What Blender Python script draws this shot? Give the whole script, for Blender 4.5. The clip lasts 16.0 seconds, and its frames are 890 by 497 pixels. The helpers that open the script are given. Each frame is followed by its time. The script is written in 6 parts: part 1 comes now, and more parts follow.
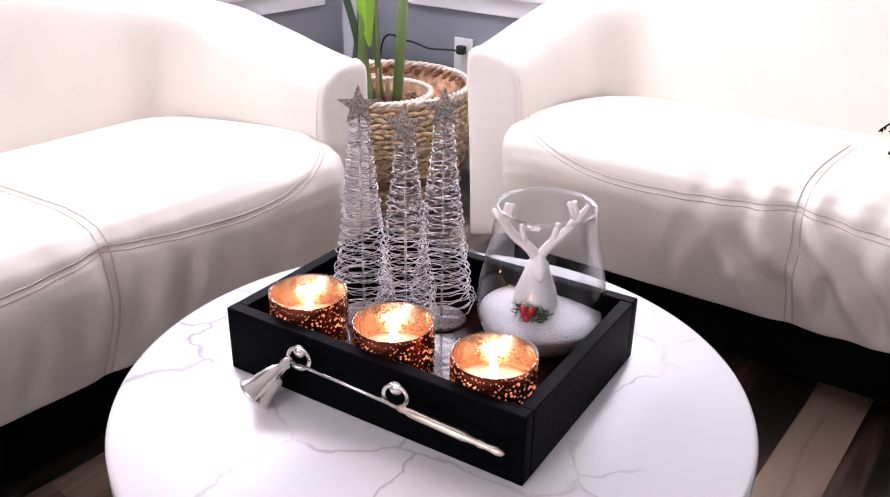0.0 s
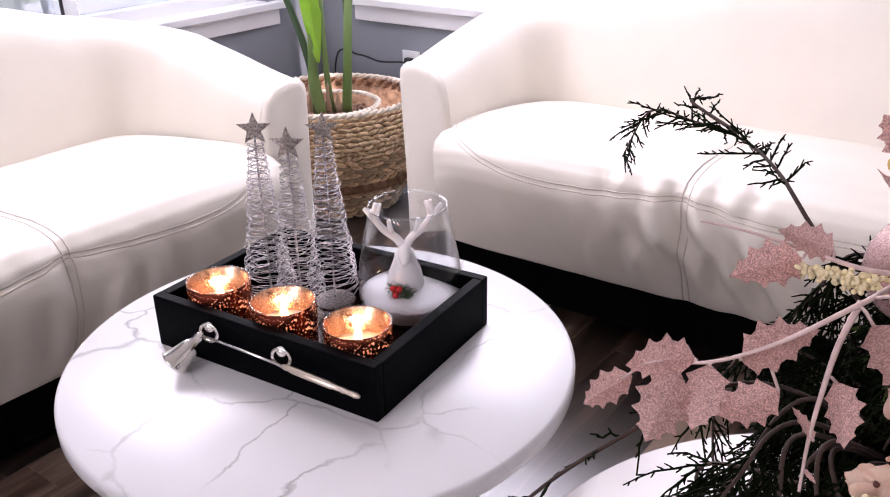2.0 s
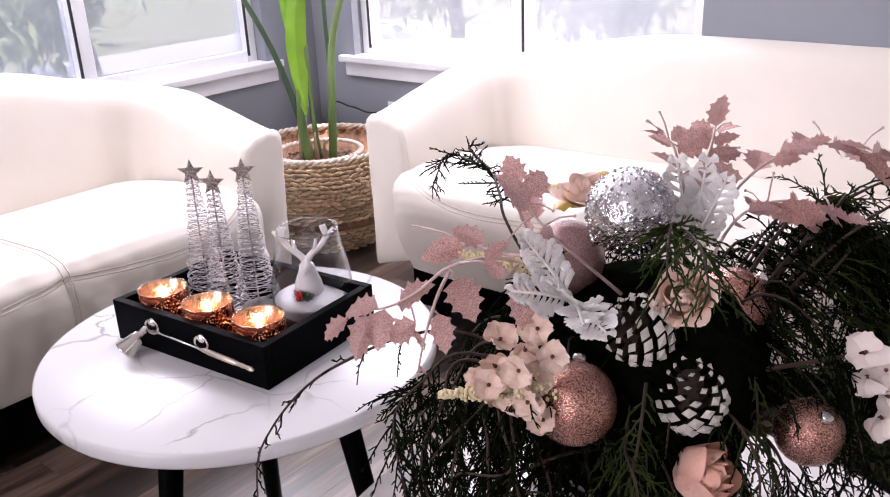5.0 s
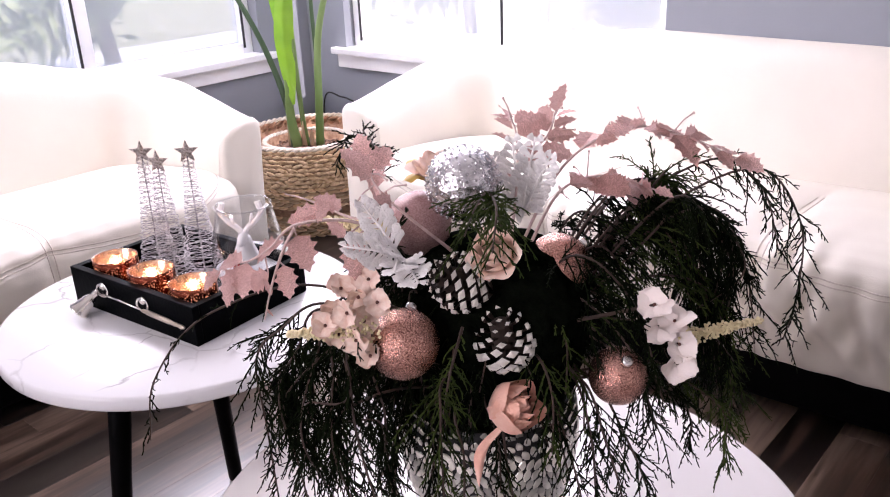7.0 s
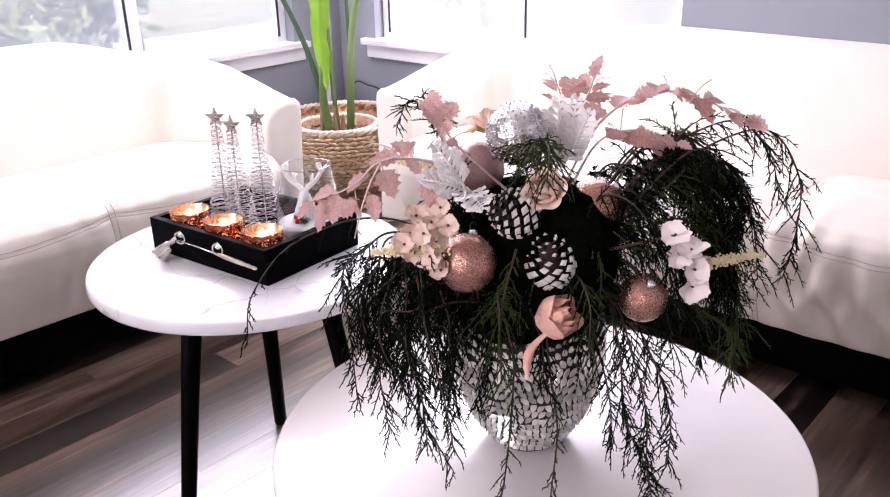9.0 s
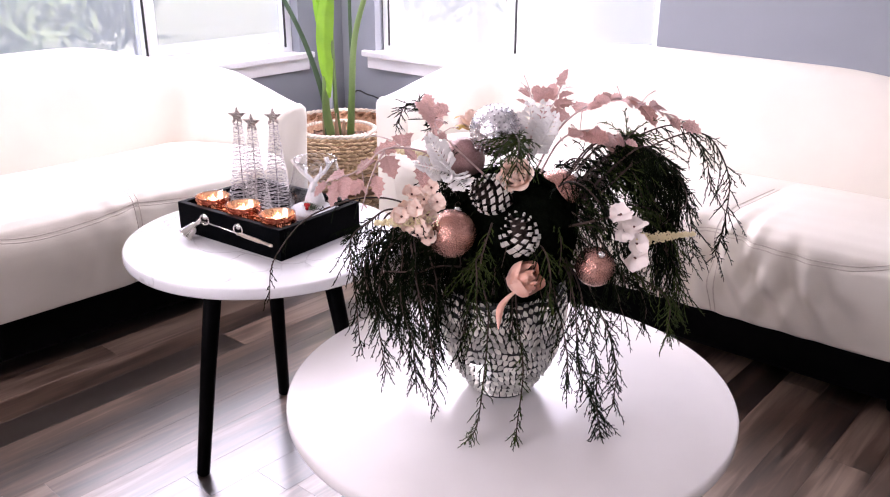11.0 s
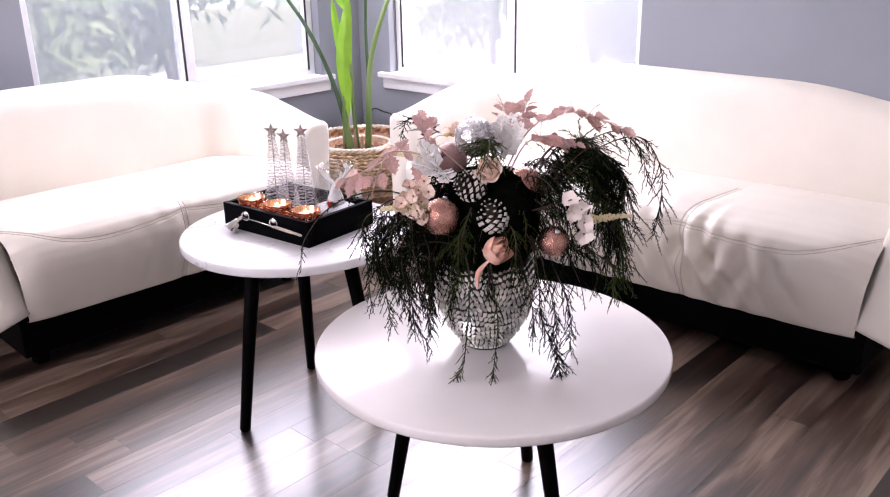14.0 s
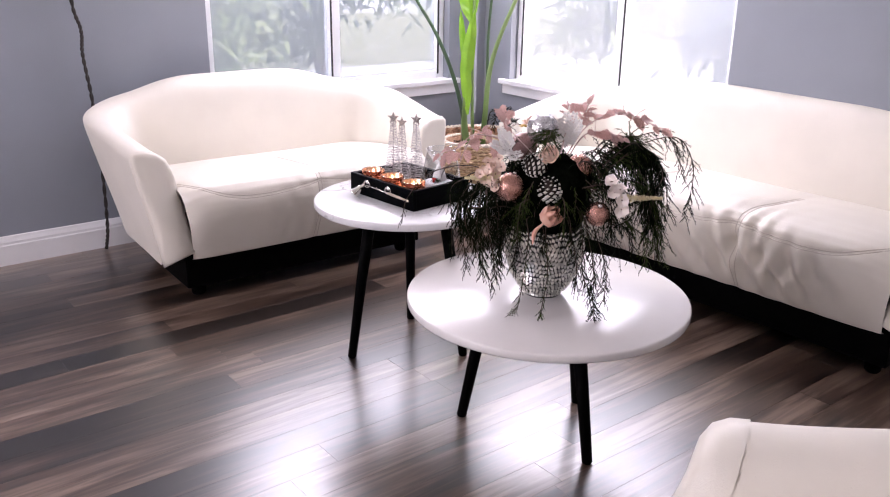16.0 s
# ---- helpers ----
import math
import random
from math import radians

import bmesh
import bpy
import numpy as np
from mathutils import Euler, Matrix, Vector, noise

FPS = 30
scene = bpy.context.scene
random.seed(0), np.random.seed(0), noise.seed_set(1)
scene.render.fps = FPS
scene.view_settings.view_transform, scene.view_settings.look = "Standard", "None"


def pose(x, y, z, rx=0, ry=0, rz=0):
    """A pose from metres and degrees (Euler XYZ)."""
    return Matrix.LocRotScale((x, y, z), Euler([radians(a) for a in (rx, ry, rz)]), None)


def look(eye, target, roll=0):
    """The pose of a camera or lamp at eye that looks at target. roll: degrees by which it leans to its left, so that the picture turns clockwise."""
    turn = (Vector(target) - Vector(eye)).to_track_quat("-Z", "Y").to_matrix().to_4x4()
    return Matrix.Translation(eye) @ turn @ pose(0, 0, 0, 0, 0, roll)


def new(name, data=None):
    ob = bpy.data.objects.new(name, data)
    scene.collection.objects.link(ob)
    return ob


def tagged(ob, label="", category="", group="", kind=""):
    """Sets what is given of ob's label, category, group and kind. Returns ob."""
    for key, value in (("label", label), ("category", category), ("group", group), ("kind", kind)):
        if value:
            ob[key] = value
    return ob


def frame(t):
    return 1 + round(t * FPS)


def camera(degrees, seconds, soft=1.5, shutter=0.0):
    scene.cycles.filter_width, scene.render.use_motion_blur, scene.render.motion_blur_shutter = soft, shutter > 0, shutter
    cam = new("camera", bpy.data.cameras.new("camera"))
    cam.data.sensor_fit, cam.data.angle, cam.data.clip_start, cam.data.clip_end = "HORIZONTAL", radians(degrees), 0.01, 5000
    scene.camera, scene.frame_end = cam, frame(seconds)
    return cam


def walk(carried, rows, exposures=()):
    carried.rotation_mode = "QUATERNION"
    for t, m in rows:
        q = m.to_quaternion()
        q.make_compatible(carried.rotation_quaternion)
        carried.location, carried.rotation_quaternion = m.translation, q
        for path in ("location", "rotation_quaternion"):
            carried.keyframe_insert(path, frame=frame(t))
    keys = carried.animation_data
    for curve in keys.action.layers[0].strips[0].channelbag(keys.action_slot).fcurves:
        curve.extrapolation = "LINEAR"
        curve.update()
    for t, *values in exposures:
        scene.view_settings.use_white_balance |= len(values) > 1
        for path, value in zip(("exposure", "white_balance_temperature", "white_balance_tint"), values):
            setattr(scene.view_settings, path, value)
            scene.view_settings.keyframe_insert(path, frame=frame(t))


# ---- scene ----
EXPOSURES = [(0.0, 0.06, 6360, 29.5), (3.0, -0.1, 6360, 29.5), (6.0, 0.14, 6360, 30), (9.0, 0.44, 6360, 32), (13.0, 0.4, 6360, 31.5), (16.0, 0.15, 6360, 29)]
cam = camera(54.9, 16.0, soft=1.1)
PATH = [
    (0.0, (0.014, 0.029, 0.983), (-1.078, 1.479, 0.143), 0.9),
    (0.5, (0.056, 0.021, 1.001), (-1.029, 1.475, 0.158), -0.0),
    (1.0, (0.112, 0.001, 1.024), (-0.981, 1.448, 0.180), -0.3),
    (1.5, (0.174, -0.024, 1.037), (-0.918, 1.426, 0.197), -0.7),
    (2.0, (0.224, -0.040, 1.052), (-0.854, 1.423, 0.217), -0.9),
    (2.5, (0.278, -0.046, 1.058), (-0.812, 1.414, 0.234), -1.5),
    (3.0, (0.333, -0.051, 1.064), (-0.760, 1.419, 0.262), -2.0),
    (5.5, (0.634, -0.135, 1.135), (-0.561, 1.292, 0.403), -2.3),
    (6.0, (0.706, -0.116, 1.141), (-0.501, 1.301, 0.410), -2.2),
    (6.5, (0.754, -0.109, 1.141), (-0.459, 1.300, 0.403), -2.7),
    (7.0, (0.778, -0.117, 1.135), (-0.446, 1.276, 0.385), -2.5),
    (7.5, (0.805, -0.152, 1.133), (-0.437, 1.216, 0.368), -1.8),
    (8.0, (0.815, -0.209, 1.131), (-0.428, 1.156, 0.361), -1.8),
    (8.5, (0.842, -0.255, 1.132), (-0.399, 1.116, 0.371), -1.7),
    (9.0, (0.856, -0.302, 1.131), (-0.378, 1.084, 0.384), -1.3),
    (11.5, (1.047, -0.502, 1.175), (-0.184, 0.902, 0.458), 0.4),
    (12.0, (1.057, -0.520, 1.184), (-0.178, 0.879, 0.465), 0.6),
    (12.5, (1.074, -0.560, 1.189), (-0.171, 0.835, 0.477), 0.6),
    (13.0, (1.144, -0.626, 1.199), (-0.111, 0.764, 0.497), 0.2),
    (13.5, (1.221, -0.690, 1.215), (-0.044, 0.697, 0.527), -0.5),
    (14.0, (1.306, -0.716, 1.231), (0.030, 0.665, 0.550), -1.1),
    (14.5, (1.430, -0.737, 1.249), (0.121, 0.612, 0.567), -0.3),
    (15.0, (1.540, -0.780, 1.268), (0.165, 0.494, 0.570), 1.0),
    (15.5, (1.624, -0.868, 1.277), (0.189, 0.349, 0.598), 0.8),
    (16.0, (1.754, -0.974, 1.285), (0.273, 0.197, 0.626), 0.9),
]
walk(cam, [(t, look(e, g, r)) for t, e, g, r in PATH], EXPOSURES)

# ---- world and light ----
XW, YN, XE, YS, TOP = -2.05, 2.30, 3.3, -3.4, 2.45
SKY, SUN, WINDOW, REAR = 0.25, 5.0, 33.0, 78.0
world = bpy.data.worlds.new("world")
scene.world = world
world.use_nodes = True
wn = world.node_tree
sky = wn.nodes.new("ShaderNodeTexSky")
sky.sky_type, sky.sun_disc, sky.sun_elevation, sky.sun_rotation = "NISHITA", False, radians(48), radians(60)
wn.nodes["Background"].inputs["Strength"].default_value = SKY
wn.links.new(sky.outputs["Color"], wn.nodes["Background"].inputs["Color"])
sun = new("sun", bpy.data.lights.new("sun", "SUN"))
sun.data.energy, sun.data.angle, sun.data.color = SUN, radians(0.6), (1.0, 0.95, 0.88)
sun.matrix_world = look((6, 1.5, 8), (0, 0, 0))


def window_light(name, x, y, z, tx, ty, tz, w, h, watts, color):
    """Light from a window: sky light through its upper part, and fill from the unseen south one."""
    ob = new(name, bpy.data.lights.new(name, "AREA"))
    ob.data.shape, ob.data.size, ob.data.size_y, ob.data.energy, ob.data.color = "RECTANGLE", w, h, watts, color
    ob.matrix_world = look((x, y, z), (tx, ty, tz))
    return ob


window_light("skylight_west", XW - 0.03, 1.34, 1.78, 0.0, 1.2, 1.0, 1.2, 0.85, WINDOW, (0.97, 0.98, 1.0))
window_light("skylight_north", -1.13, YN + 0.03, 1.78, 0.2, 0.3, 1.0, 1.2, 0.85, WINDOW, (0.97, 0.98, 1.0))
# fill for the sofa fronts, set in an added, unseen south window
window_light("fill_south", -0.5, -3.42, 1.9, 0.0, 0.0, 0.5, 1.9, 0.9, REAR, (1.0, 0.975, 0.945))

# ---- materials ----


def mat(name, color, rough=0.5, metal=0.0, vary=0.0, scale=8.0, bump=0.0, bump_scale=60.0, color2=None, stretch=(1, 1, 1), rand=0.0, **extra):
    """A node material: base colour with noise at two scales, and fine relief."""
    m = bpy.data.materials.new(name)
    m.use_nodes = True
    n, l = m.node_tree.nodes, m.node_tree.links
    b = n["Principled BSDF"]
    b.inputs["Base Color"].default_value = (*color, 1)
    b.inputs["Roughness"].default_value, b.inputs["Metallic"].default_value = rough, metal
    for k, v in extra.items():
        b.inputs[k.replace("_", " ")].default_value = v
    co = n.new("ShaderNodeTexCoord")
    mp = n.new("ShaderNodeMapping")
    mp.inputs["Scale"].default_value = stretch
    l.new(co.outputs["Object"], mp.inputs["Vector"])
    if vary or color2:
        t = n.new("ShaderNodeTexNoise")
        t.inputs["Scale"].default_value, t.inputs["Detail"].default_value = scale, 6
        l.new(mp.outputs["Vector"], t.inputs["Vector"])
        r = n.new("ShaderNodeValToRGB")
        c2 = color2 or tuple(min(1, c * (1 + vary)) for c in color)
        c1 = color if color2 else tuple(c * (1 - vary) for c in color)
        r.color_ramp.elements[0].position, r.color_ramp.elements[1].position = 0.35, 0.65
        r.color_ramp.elements[0].color, r.color_ramp.elements[1].color = (*c1, 1), (*c2, 1)
        l.new(t.outputs["Fac"], r.inputs["Fac"])
        out = r.outputs["Color"]
        if rand:
            oi = n.new("ShaderNodeObjectInfo")
            mr = n.new("ShaderNodeMapRange")
            mr.inputs["To Min"].default_value, mr.inputs["To Max"].default_value = 1 - rand, 1 + rand
            l.new(oi.outputs["Random"], mr.inputs["Value"])
            hs = n.new("ShaderNodeHueSaturation")
            l.new(mr.outputs["Result"], hs.inputs["Value"])
            l.new(out, hs.inputs["Color"])
            out = hs.outputs["Color"]
        l.new(out, b.inputs["Base Color"])
    if bump:
        t2 = n.new("ShaderNodeTexNoise")
        t2.inputs["Scale"].default_value, t2.inputs["Detail"].default_value = bump_scale, 5
        l.new(mp.outputs["Vector"], t2.inputs["Vector"])
        bp = n.new("ShaderNodeBump")
        bp.inputs["Strength"].default_value, bp.inputs["Distance"].default_value = bump, 0.004
        l.new(t2.outputs["Fac"], bp.inputs["Height"])
        l.new(bp.outputs["Normal"], b.inputs["Normal"])
    return m


def glass(name, tint=(1, 1, 1), rough=0.0, ior=1.45):
    m = bpy.data.materials.new(name)
    m.use_nodes = True
    b = m.node_tree.nodes["Principled BSDF"]
    b.inputs["Base Color"].default_value = (*tint, 1)
    b.inputs["Roughness"].default_value, b.inputs["IOR"].default_value, b.inputs["Transmission Weight"].default_value = rough, ior, 1
    return m


def pane_glass(name):
    """Thin window glass: mostly clear, with a little gloss and a milky glare mixed in."""
    m = bpy.data.materials.new(name)
    m.use_nodes = True
    n, l = m.node_tree.nodes, m.node_tree.links
    tr, gl, mix, lw, pw, fr = n.new("ShaderNodeBsdfTransparent"), n.new("ShaderNodeBsdfGlossy"), n.new("ShaderNodeMixShader"), n.new("ShaderNodeLayerWeight"), n.new("ShaderNodeMath"), n.new("ShaderNodeMath")
    pw.operation, fr.operation, fr.use_clamp = "POWER", "MULTIPLY_ADD", True
    lw.inputs["Blend"].default_value, pw.inputs[1].default_value, fr.inputs[1].default_value, fr.inputs[2].default_value = 0.5, 3.5, 0.85, 0.04
    l.new(lw.outputs["Facing"], pw.inputs[0])
    l.new(pw.outputs["Value"], fr.inputs[0])
    gl.inputs["Roughness"].default_value = 0.02
    l.new(fr.outputs["Value"], mix.inputs["Fac"])
    l.new(tr.outputs["BSDF"], mix.inputs[1])
    l.new(gl.outputs["BSDF"], mix.inputs[2])
    # translucent white mixed in as the glare of the overbright outdoors
    glare, glare_mix = n.new("ShaderNodeBsdfTranslucent"), n.new("ShaderNodeMixShader")
    glare.inputs["Color"].default_value = (0.95, 0.97, 1.0, 1)
    glare_mix.inputs["Fac"].default_value = 0.27
    l.new(mix.outputs["Shader"], glare_mix.inputs[1])
    l.new(glare.outputs["BSDF"], glare_mix.inputs[2])
    l.new(glare_mix.outputs["Shader"], n["Material Output"].inputs["Surface"])
    return m


def thin_glass(name):
    """Clear drinking glass: see-through with Fresnel gloss."""
    m = bpy.data.materials.new(name)
    m.use_nodes = True
    n, l = m.node_tree.nodes, m.node_tree.links
    tr, gl, mix, lw, pw, fr = n.new("ShaderNodeBsdfTransparent"), n.new("ShaderNodeBsdfGlossy"), n.new("ShaderNodeMixShader"), n.new("ShaderNodeLayerWeight"), n.new("ShaderNodeMath"), n.new("ShaderNodeMath")
    pw.operation, fr.operation, fr.use_clamp = "POWER", "MULTIPLY_ADD", True
    lw.inputs["Blend"].default_value, pw.inputs[1].default_value, fr.inputs[1].default_value, fr.inputs[2].default_value = 0.5, 3.5, 0.85, 0.04
    l.new(lw.outputs["Facing"], pw.inputs[0])
    l.new(pw.outputs["Value"], fr.inputs[0])
    tr.inputs["Color"].default_value = (0.97, 0.975, 0.98, 1)
    gl.inputs["Roughness"].default_value = 0.03
    l.new(fr.outputs["Value"], mix.inputs["Fac"])
    l.new(tr.outputs["BSDF"], mix.inputs[1])
    l.new(gl.outputs["BSDF"], mix.inputs[2])
    l.new(mix.outputs["Shader"], n["Material Output"].inputs["Surface"])
    return m


def marble(name):
    """White quartz with thin grey veins."""
    m = mat(name, (0.8, 0.79, 0.78), 0.26, Coat_Weight=0.2, Coat_Roughness=0.12)
    n, l = m.node_tree.nodes, m.node_tree.links
    b = n["Principled BSDF"]
    co = n.new("ShaderNodeTexCoord")
    warp = n.new("ShaderNodeTexNoise")
    warp.inputs["Scale"].default_value, warp.inputs["Detail"].default_value = 5.0, 8
    l.new(co.outputs["Object"], warp.inputs["Vector"])
    add = n.new("ShaderNodeVectorMath")
    add.operation = "MULTIPLY_ADD"
    add.inputs[1].default_value = (0.22, 0.22, 0.0)
    l.new(warp.outputs["Color"], add.inputs[0])
    l.new(co.outputs["Object"], add.inputs[2])
    vor = n.new("ShaderNodeTexVoronoi")
    vor.feature = "DISTANCE_TO_EDGE"
    vor.inputs["Scale"].default_value = 6.2
    l.new(add.outputs["Vector"], vor.inputs["Vector"])
    thin = n.new("ShaderNodeMapRange")
    thin.inputs["From Min"].default_value, thin.inputs["From Max"].default_value = 0.0, 0.02
    thin.inputs["To Min"].default_value, thin.inputs["To Max"].default_value = 1.0, 0.0
    l.new(vor.outputs["Distance"], thin.inputs["Value"])
    fade = n.new("ShaderNodeTexNoise")
    fade.inputs["Scale"].default_value, fade.inputs["Detail"].default_value = 6.5, 3
    l.new(co.outputs["Object"], fade.inputs["Vector"])
    fr = n.new("ShaderNodeMapRange")
    fr.inputs["From Min"].default_value, fr.inputs["From Max"].default_value = 0.44, 0.62
    l.new(fade.outputs["Fac"], fr.inputs["Value"])
    mul = n.new("ShaderNodeMath")
    mul.operation = "MULTIPLY"
    l.new(thin.outputs["Result"], mul.inputs[0])
    l.new(fr.outputs["Result"], mul.inputs[1])
    mix = n.new("ShaderNodeMix")
    mix.data_type = "RGBA"
    mix.inputs["A"].default_value, mix.inputs["B"].default_value = (0.71, 0.705, 0.705, 1), (0.38, 0.37, 0.365, 1)
    l.new(mul.outputs["Value"], mix.inputs["Factor"])
    l.new(mix.outputs["Result"], b.inputs["Base Color"])
    return m


def plank_wood(name):
    """Grey-brown laminate: long grain, streaks, and a tone of its own for each plank."""
    m = mat(name, (0.2, 0.15, 0.125), 0.3, Coat_Weight=1.0, Coat_Roughness=0.29, Coat_IOR=2.1, Specular_IOR_Level=0.2)
    n, l = m.node_tree.nodes, m.node_tree.links
    b = n["Principled BSDF"]
    co, oi = n.new("ShaderNodeTexCoord"), n.new("ShaderNodeObjectInfo")
    off = n.new("ShaderNodeVectorMath")
    off.operation = "MULTIPLY_ADD"
    off.inputs[1].default_value = (7.0, 13.0, 5.0)
    l.new(oi.outputs["Random"], off.inputs[0])
    l.new(co.outputs["Object"], off.inputs[2])
    mp = n.new("ShaderNodeMapping")
    mp.inputs["Scale"].default_value = (46, 3.2, 1)
    l.new(off.outputs["Vector"], mp.inputs["Vector"])
    g = n.new("ShaderNodeTexNoise")
    g.inputs["Scale"].default_value, g.inputs["Detail"].default_value, g.inputs["Distortion"].default_value = 1.0, 9, 0.8
    l.new(mp.outputs["Vector"], g.inputs["Vector"])
    mp2 = n.new("ShaderNodeMapping")
    mp2.inputs["Scale"].default_value = (11, 1.5, 1)
    l.new(off.outputs["Vector"], mp2.inputs["Vector"])
    g2 = n.new("ShaderNodeTexNoise")
    g2.inputs["Scale"].default_value, g2.inputs["Detail"].default_value = 1.0, 4
    l.new(mp2.outputs["Vector"], g2.inputs["Vector"])
    ad = n.new("ShaderNodeMath")
    ad.operation = "ADD"
    l.new(g.outputs["Fac"], ad.inputs[0])
    l.new(g2.outputs["Fac"], ad.inputs[1])
    mr = n.new("ShaderNodeMapRange")
    mr.inputs["To Min"].default_value, mr.inputs["To Max"].default_value = -0.25, 0.25
    l.new(oi.outputs["Random"], mr.inputs["Value"])
    ad2 = n.new("ShaderNodeMath")
    ad2.operation = "ADD"
    l.new(ad.outputs["Value"], ad2.inputs[0])
    l.new(mr.outputs["Result"], ad2.inputs[1])
    r = n.new("ShaderNodeValToRGB")
    e = r.color_ramp.elements
    e[0].position, e[0].color = 0.4, (0.013, 0.008, 0.006, 1)
    e[1].position, e[1].color = 0.66, (0.25, 0.175, 0.13, 1)
    mid = e.new(0.53)
    mid.color = (0.085, 0.05, 0.034, 1)
    half = n.new("ShaderNodeMath")
    half.operation = "MULTIPLY"
    half.inputs[1].default_value = 0.5
    l.new(ad2.outputs["Value"], half.inputs[0])
    l.new(half.outputs["Value"], r.inputs["Fac"])
    l.new(r.outputs["Color"], b.inputs["Base Color"])
    bp = n.new("ShaderNodeBump")
    bp.inputs["Strength"].default_value, bp.inputs["Distance"].default_value = 0.09, 0.002
    l.new(g.outputs["Fac"], bp.inputs["Height"])
    l.new(bp.outputs["Normal"], b.inputs["Normal"])
    return m


LEATHER = mat("cream leather", (0.76, 0.71, 0.62), 0.42, vary=0.03, scale=5, bump=0.16, bump_scale=420, Coat_Weight=0.12, Coat_Roughness=0.35)
SEAM = mat("cream stitching", (0.6, 0.53, 0.46), 0.6, vary=0.08, scale=90)
BLACK_WOOD = mat("black stained wood", (0.0012, 0.0011, 0.0012), 0.5, vary=0.4, scale=30, bump=0.15, bump_scale=90, Specular_IOR_Level=0.03)
WALL = mat("grey wall paint", (0.265, 0.285, 0.32), 0.75, vary=0.03, scale=3, bump=0.12, bump_scale=160)
TRIM = mat("white trim paint", (0.82, 0.82, 0.83), 0.35, vary=0.02, scale=6)
CEILING = mat("white ceiling paint", (0.82, 0.81, 0.8), 0.8, vary=0.02, scale=4, bump=0.2, bump_scale=120)
VINYL = mat("white vinyl frame", (0.84, 0.85, 0.86), 0.3, vary=0.02, scale=9)
GASKET = mat("black window gasket", (0.02, 0.02, 0.022), 0.5, vary=0.2, scale=40)
PANE = pane_glass("window glass")
MARBLE = marble("white veined quartz")
WHITE_TOP = mat("white lacquer tabletop", (0.79, 0.76, 0.735), 0.17, vary=0.02, scale=7, bump=0.02, bump_scale=30)
PLANK = plank_wood("grey-brown laminate")
JOINT = mat("dark floor joint", (0.03, 0.022, 0.018), 0.7, vary=0.2, scale=30)

# ---- helpers for shapes ----


def mesh(name, verts, faces, material, smooth=True, slots=None):
    me = bpy.data.meshes.new(name)
    me.from_pydata([tuple(v) for v in verts], [], faces)
    for m in (material if isinstance(material, (list, tuple)) else [material]):
        me.materials.append(m)
    if slots:
        me.polygons.foreach_set("material_index", slots)
    if smooth:
        me.polygons.foreach_set("use_smooth", [True] * len(me.polygons))
    me.update()
    return me


def part(name, me, parent, label="", m=None):
    ob = new(name, me)
    ob.parent = parent
    if m is not None:
        ob.matrix_local = m
    if label:
        ob["label"] = label
    return ob


def thing(name, label, category, m=None, group="", kind="", me=None):
    ob = new(name, me)
    if m is not None:
        ob.matrix_world = m
    return tagged(ob, label, category, group, kind)


def grid(rows, closed_u=False, closed_v=False):
    """Vertices and faces from rows of points."""
    nr, nc = len(rows), len(rows[0])
    verts = [p for r in rows for p in r]
    faces = []
    for i in range(nr if closed_v else nr - 1):
        for j in range(nc if closed_u else nc - 1):
            a, b = i * nc + j, i * nc + (j + 1) % nc
            c, d = ((i + 1) % nr) * nc + (j + 1) % nc, ((i + 1) % nr) * nc + j
            faces.append((a, b, c, d))
    return verts, faces


def lathe(profile, seg=32, wob=None):
    """Turn a profile of (radius, z) about z; ends with radius 0 close it."""
    rows = []
    for r, z in profile:
        row = []
        for k in range(seg):
            a = 2 * math.pi * k / seg
            rr = r * (wob(a, z) if wob else 1)
            row.append((rr * math.cos(a), rr * math.sin(a), z))
        rows.append(row)
    return grid(rows, closed_u=True)


def frames_along(pts):
    pts = [Vector(p) for p in pts]
    out, up = [], Vector((0.13, 0.21, 1)).normalized()
    for i, p in enumerate(pts):
        d = (pts[min(i + 1, len(pts) - 1)] - pts[max(i - 1, 0)])
        d = d.normalized() if d.length > 1e-9 else Vector((0, 0, 1))
        s = d.cross(up)
        if s.length < 1e-3:
            s = d.cross(Vector((1, 0, 0)))
        s.normalize()
        up = s.cross(d).normalized()
        out.append((p, d, s, up))
    return out


def tube(pts, radius, seg=6, cap=True):
    """A round bar along points; radius is a number or a function of 0..1."""
    fr = frames_along(pts)
    rows = []
    for i, (p, d, s, u) in enumerate(fr):
        r = radius(i / max(1, len(fr) - 1)) if callable(radius) else radius
        rows.append([p + s * (r * math.cos(2 * math.pi * k / seg)) + u * (r * math.sin(2 * math.pi * k / seg)) for k in range(seg)])
    v, f = grid(rows, closed_u=True)
    if cap:
        f.append(tuple(range(seg - 1, -1, -1)))
        n = (len(rows) - 1) * seg
        f.append(tuple(n + k for k in range(seg)))
    return v, f


def join(*pieces):
    V, F = [], []
    for v, f in pieces:
        o = len(V)
        V += list(v)
        F += [tuple(i + o for i in q) for q in f]
    return V, F


def moved(piece, m):
    return [m @ Vector(p) for p in piece[0]], piece[1]


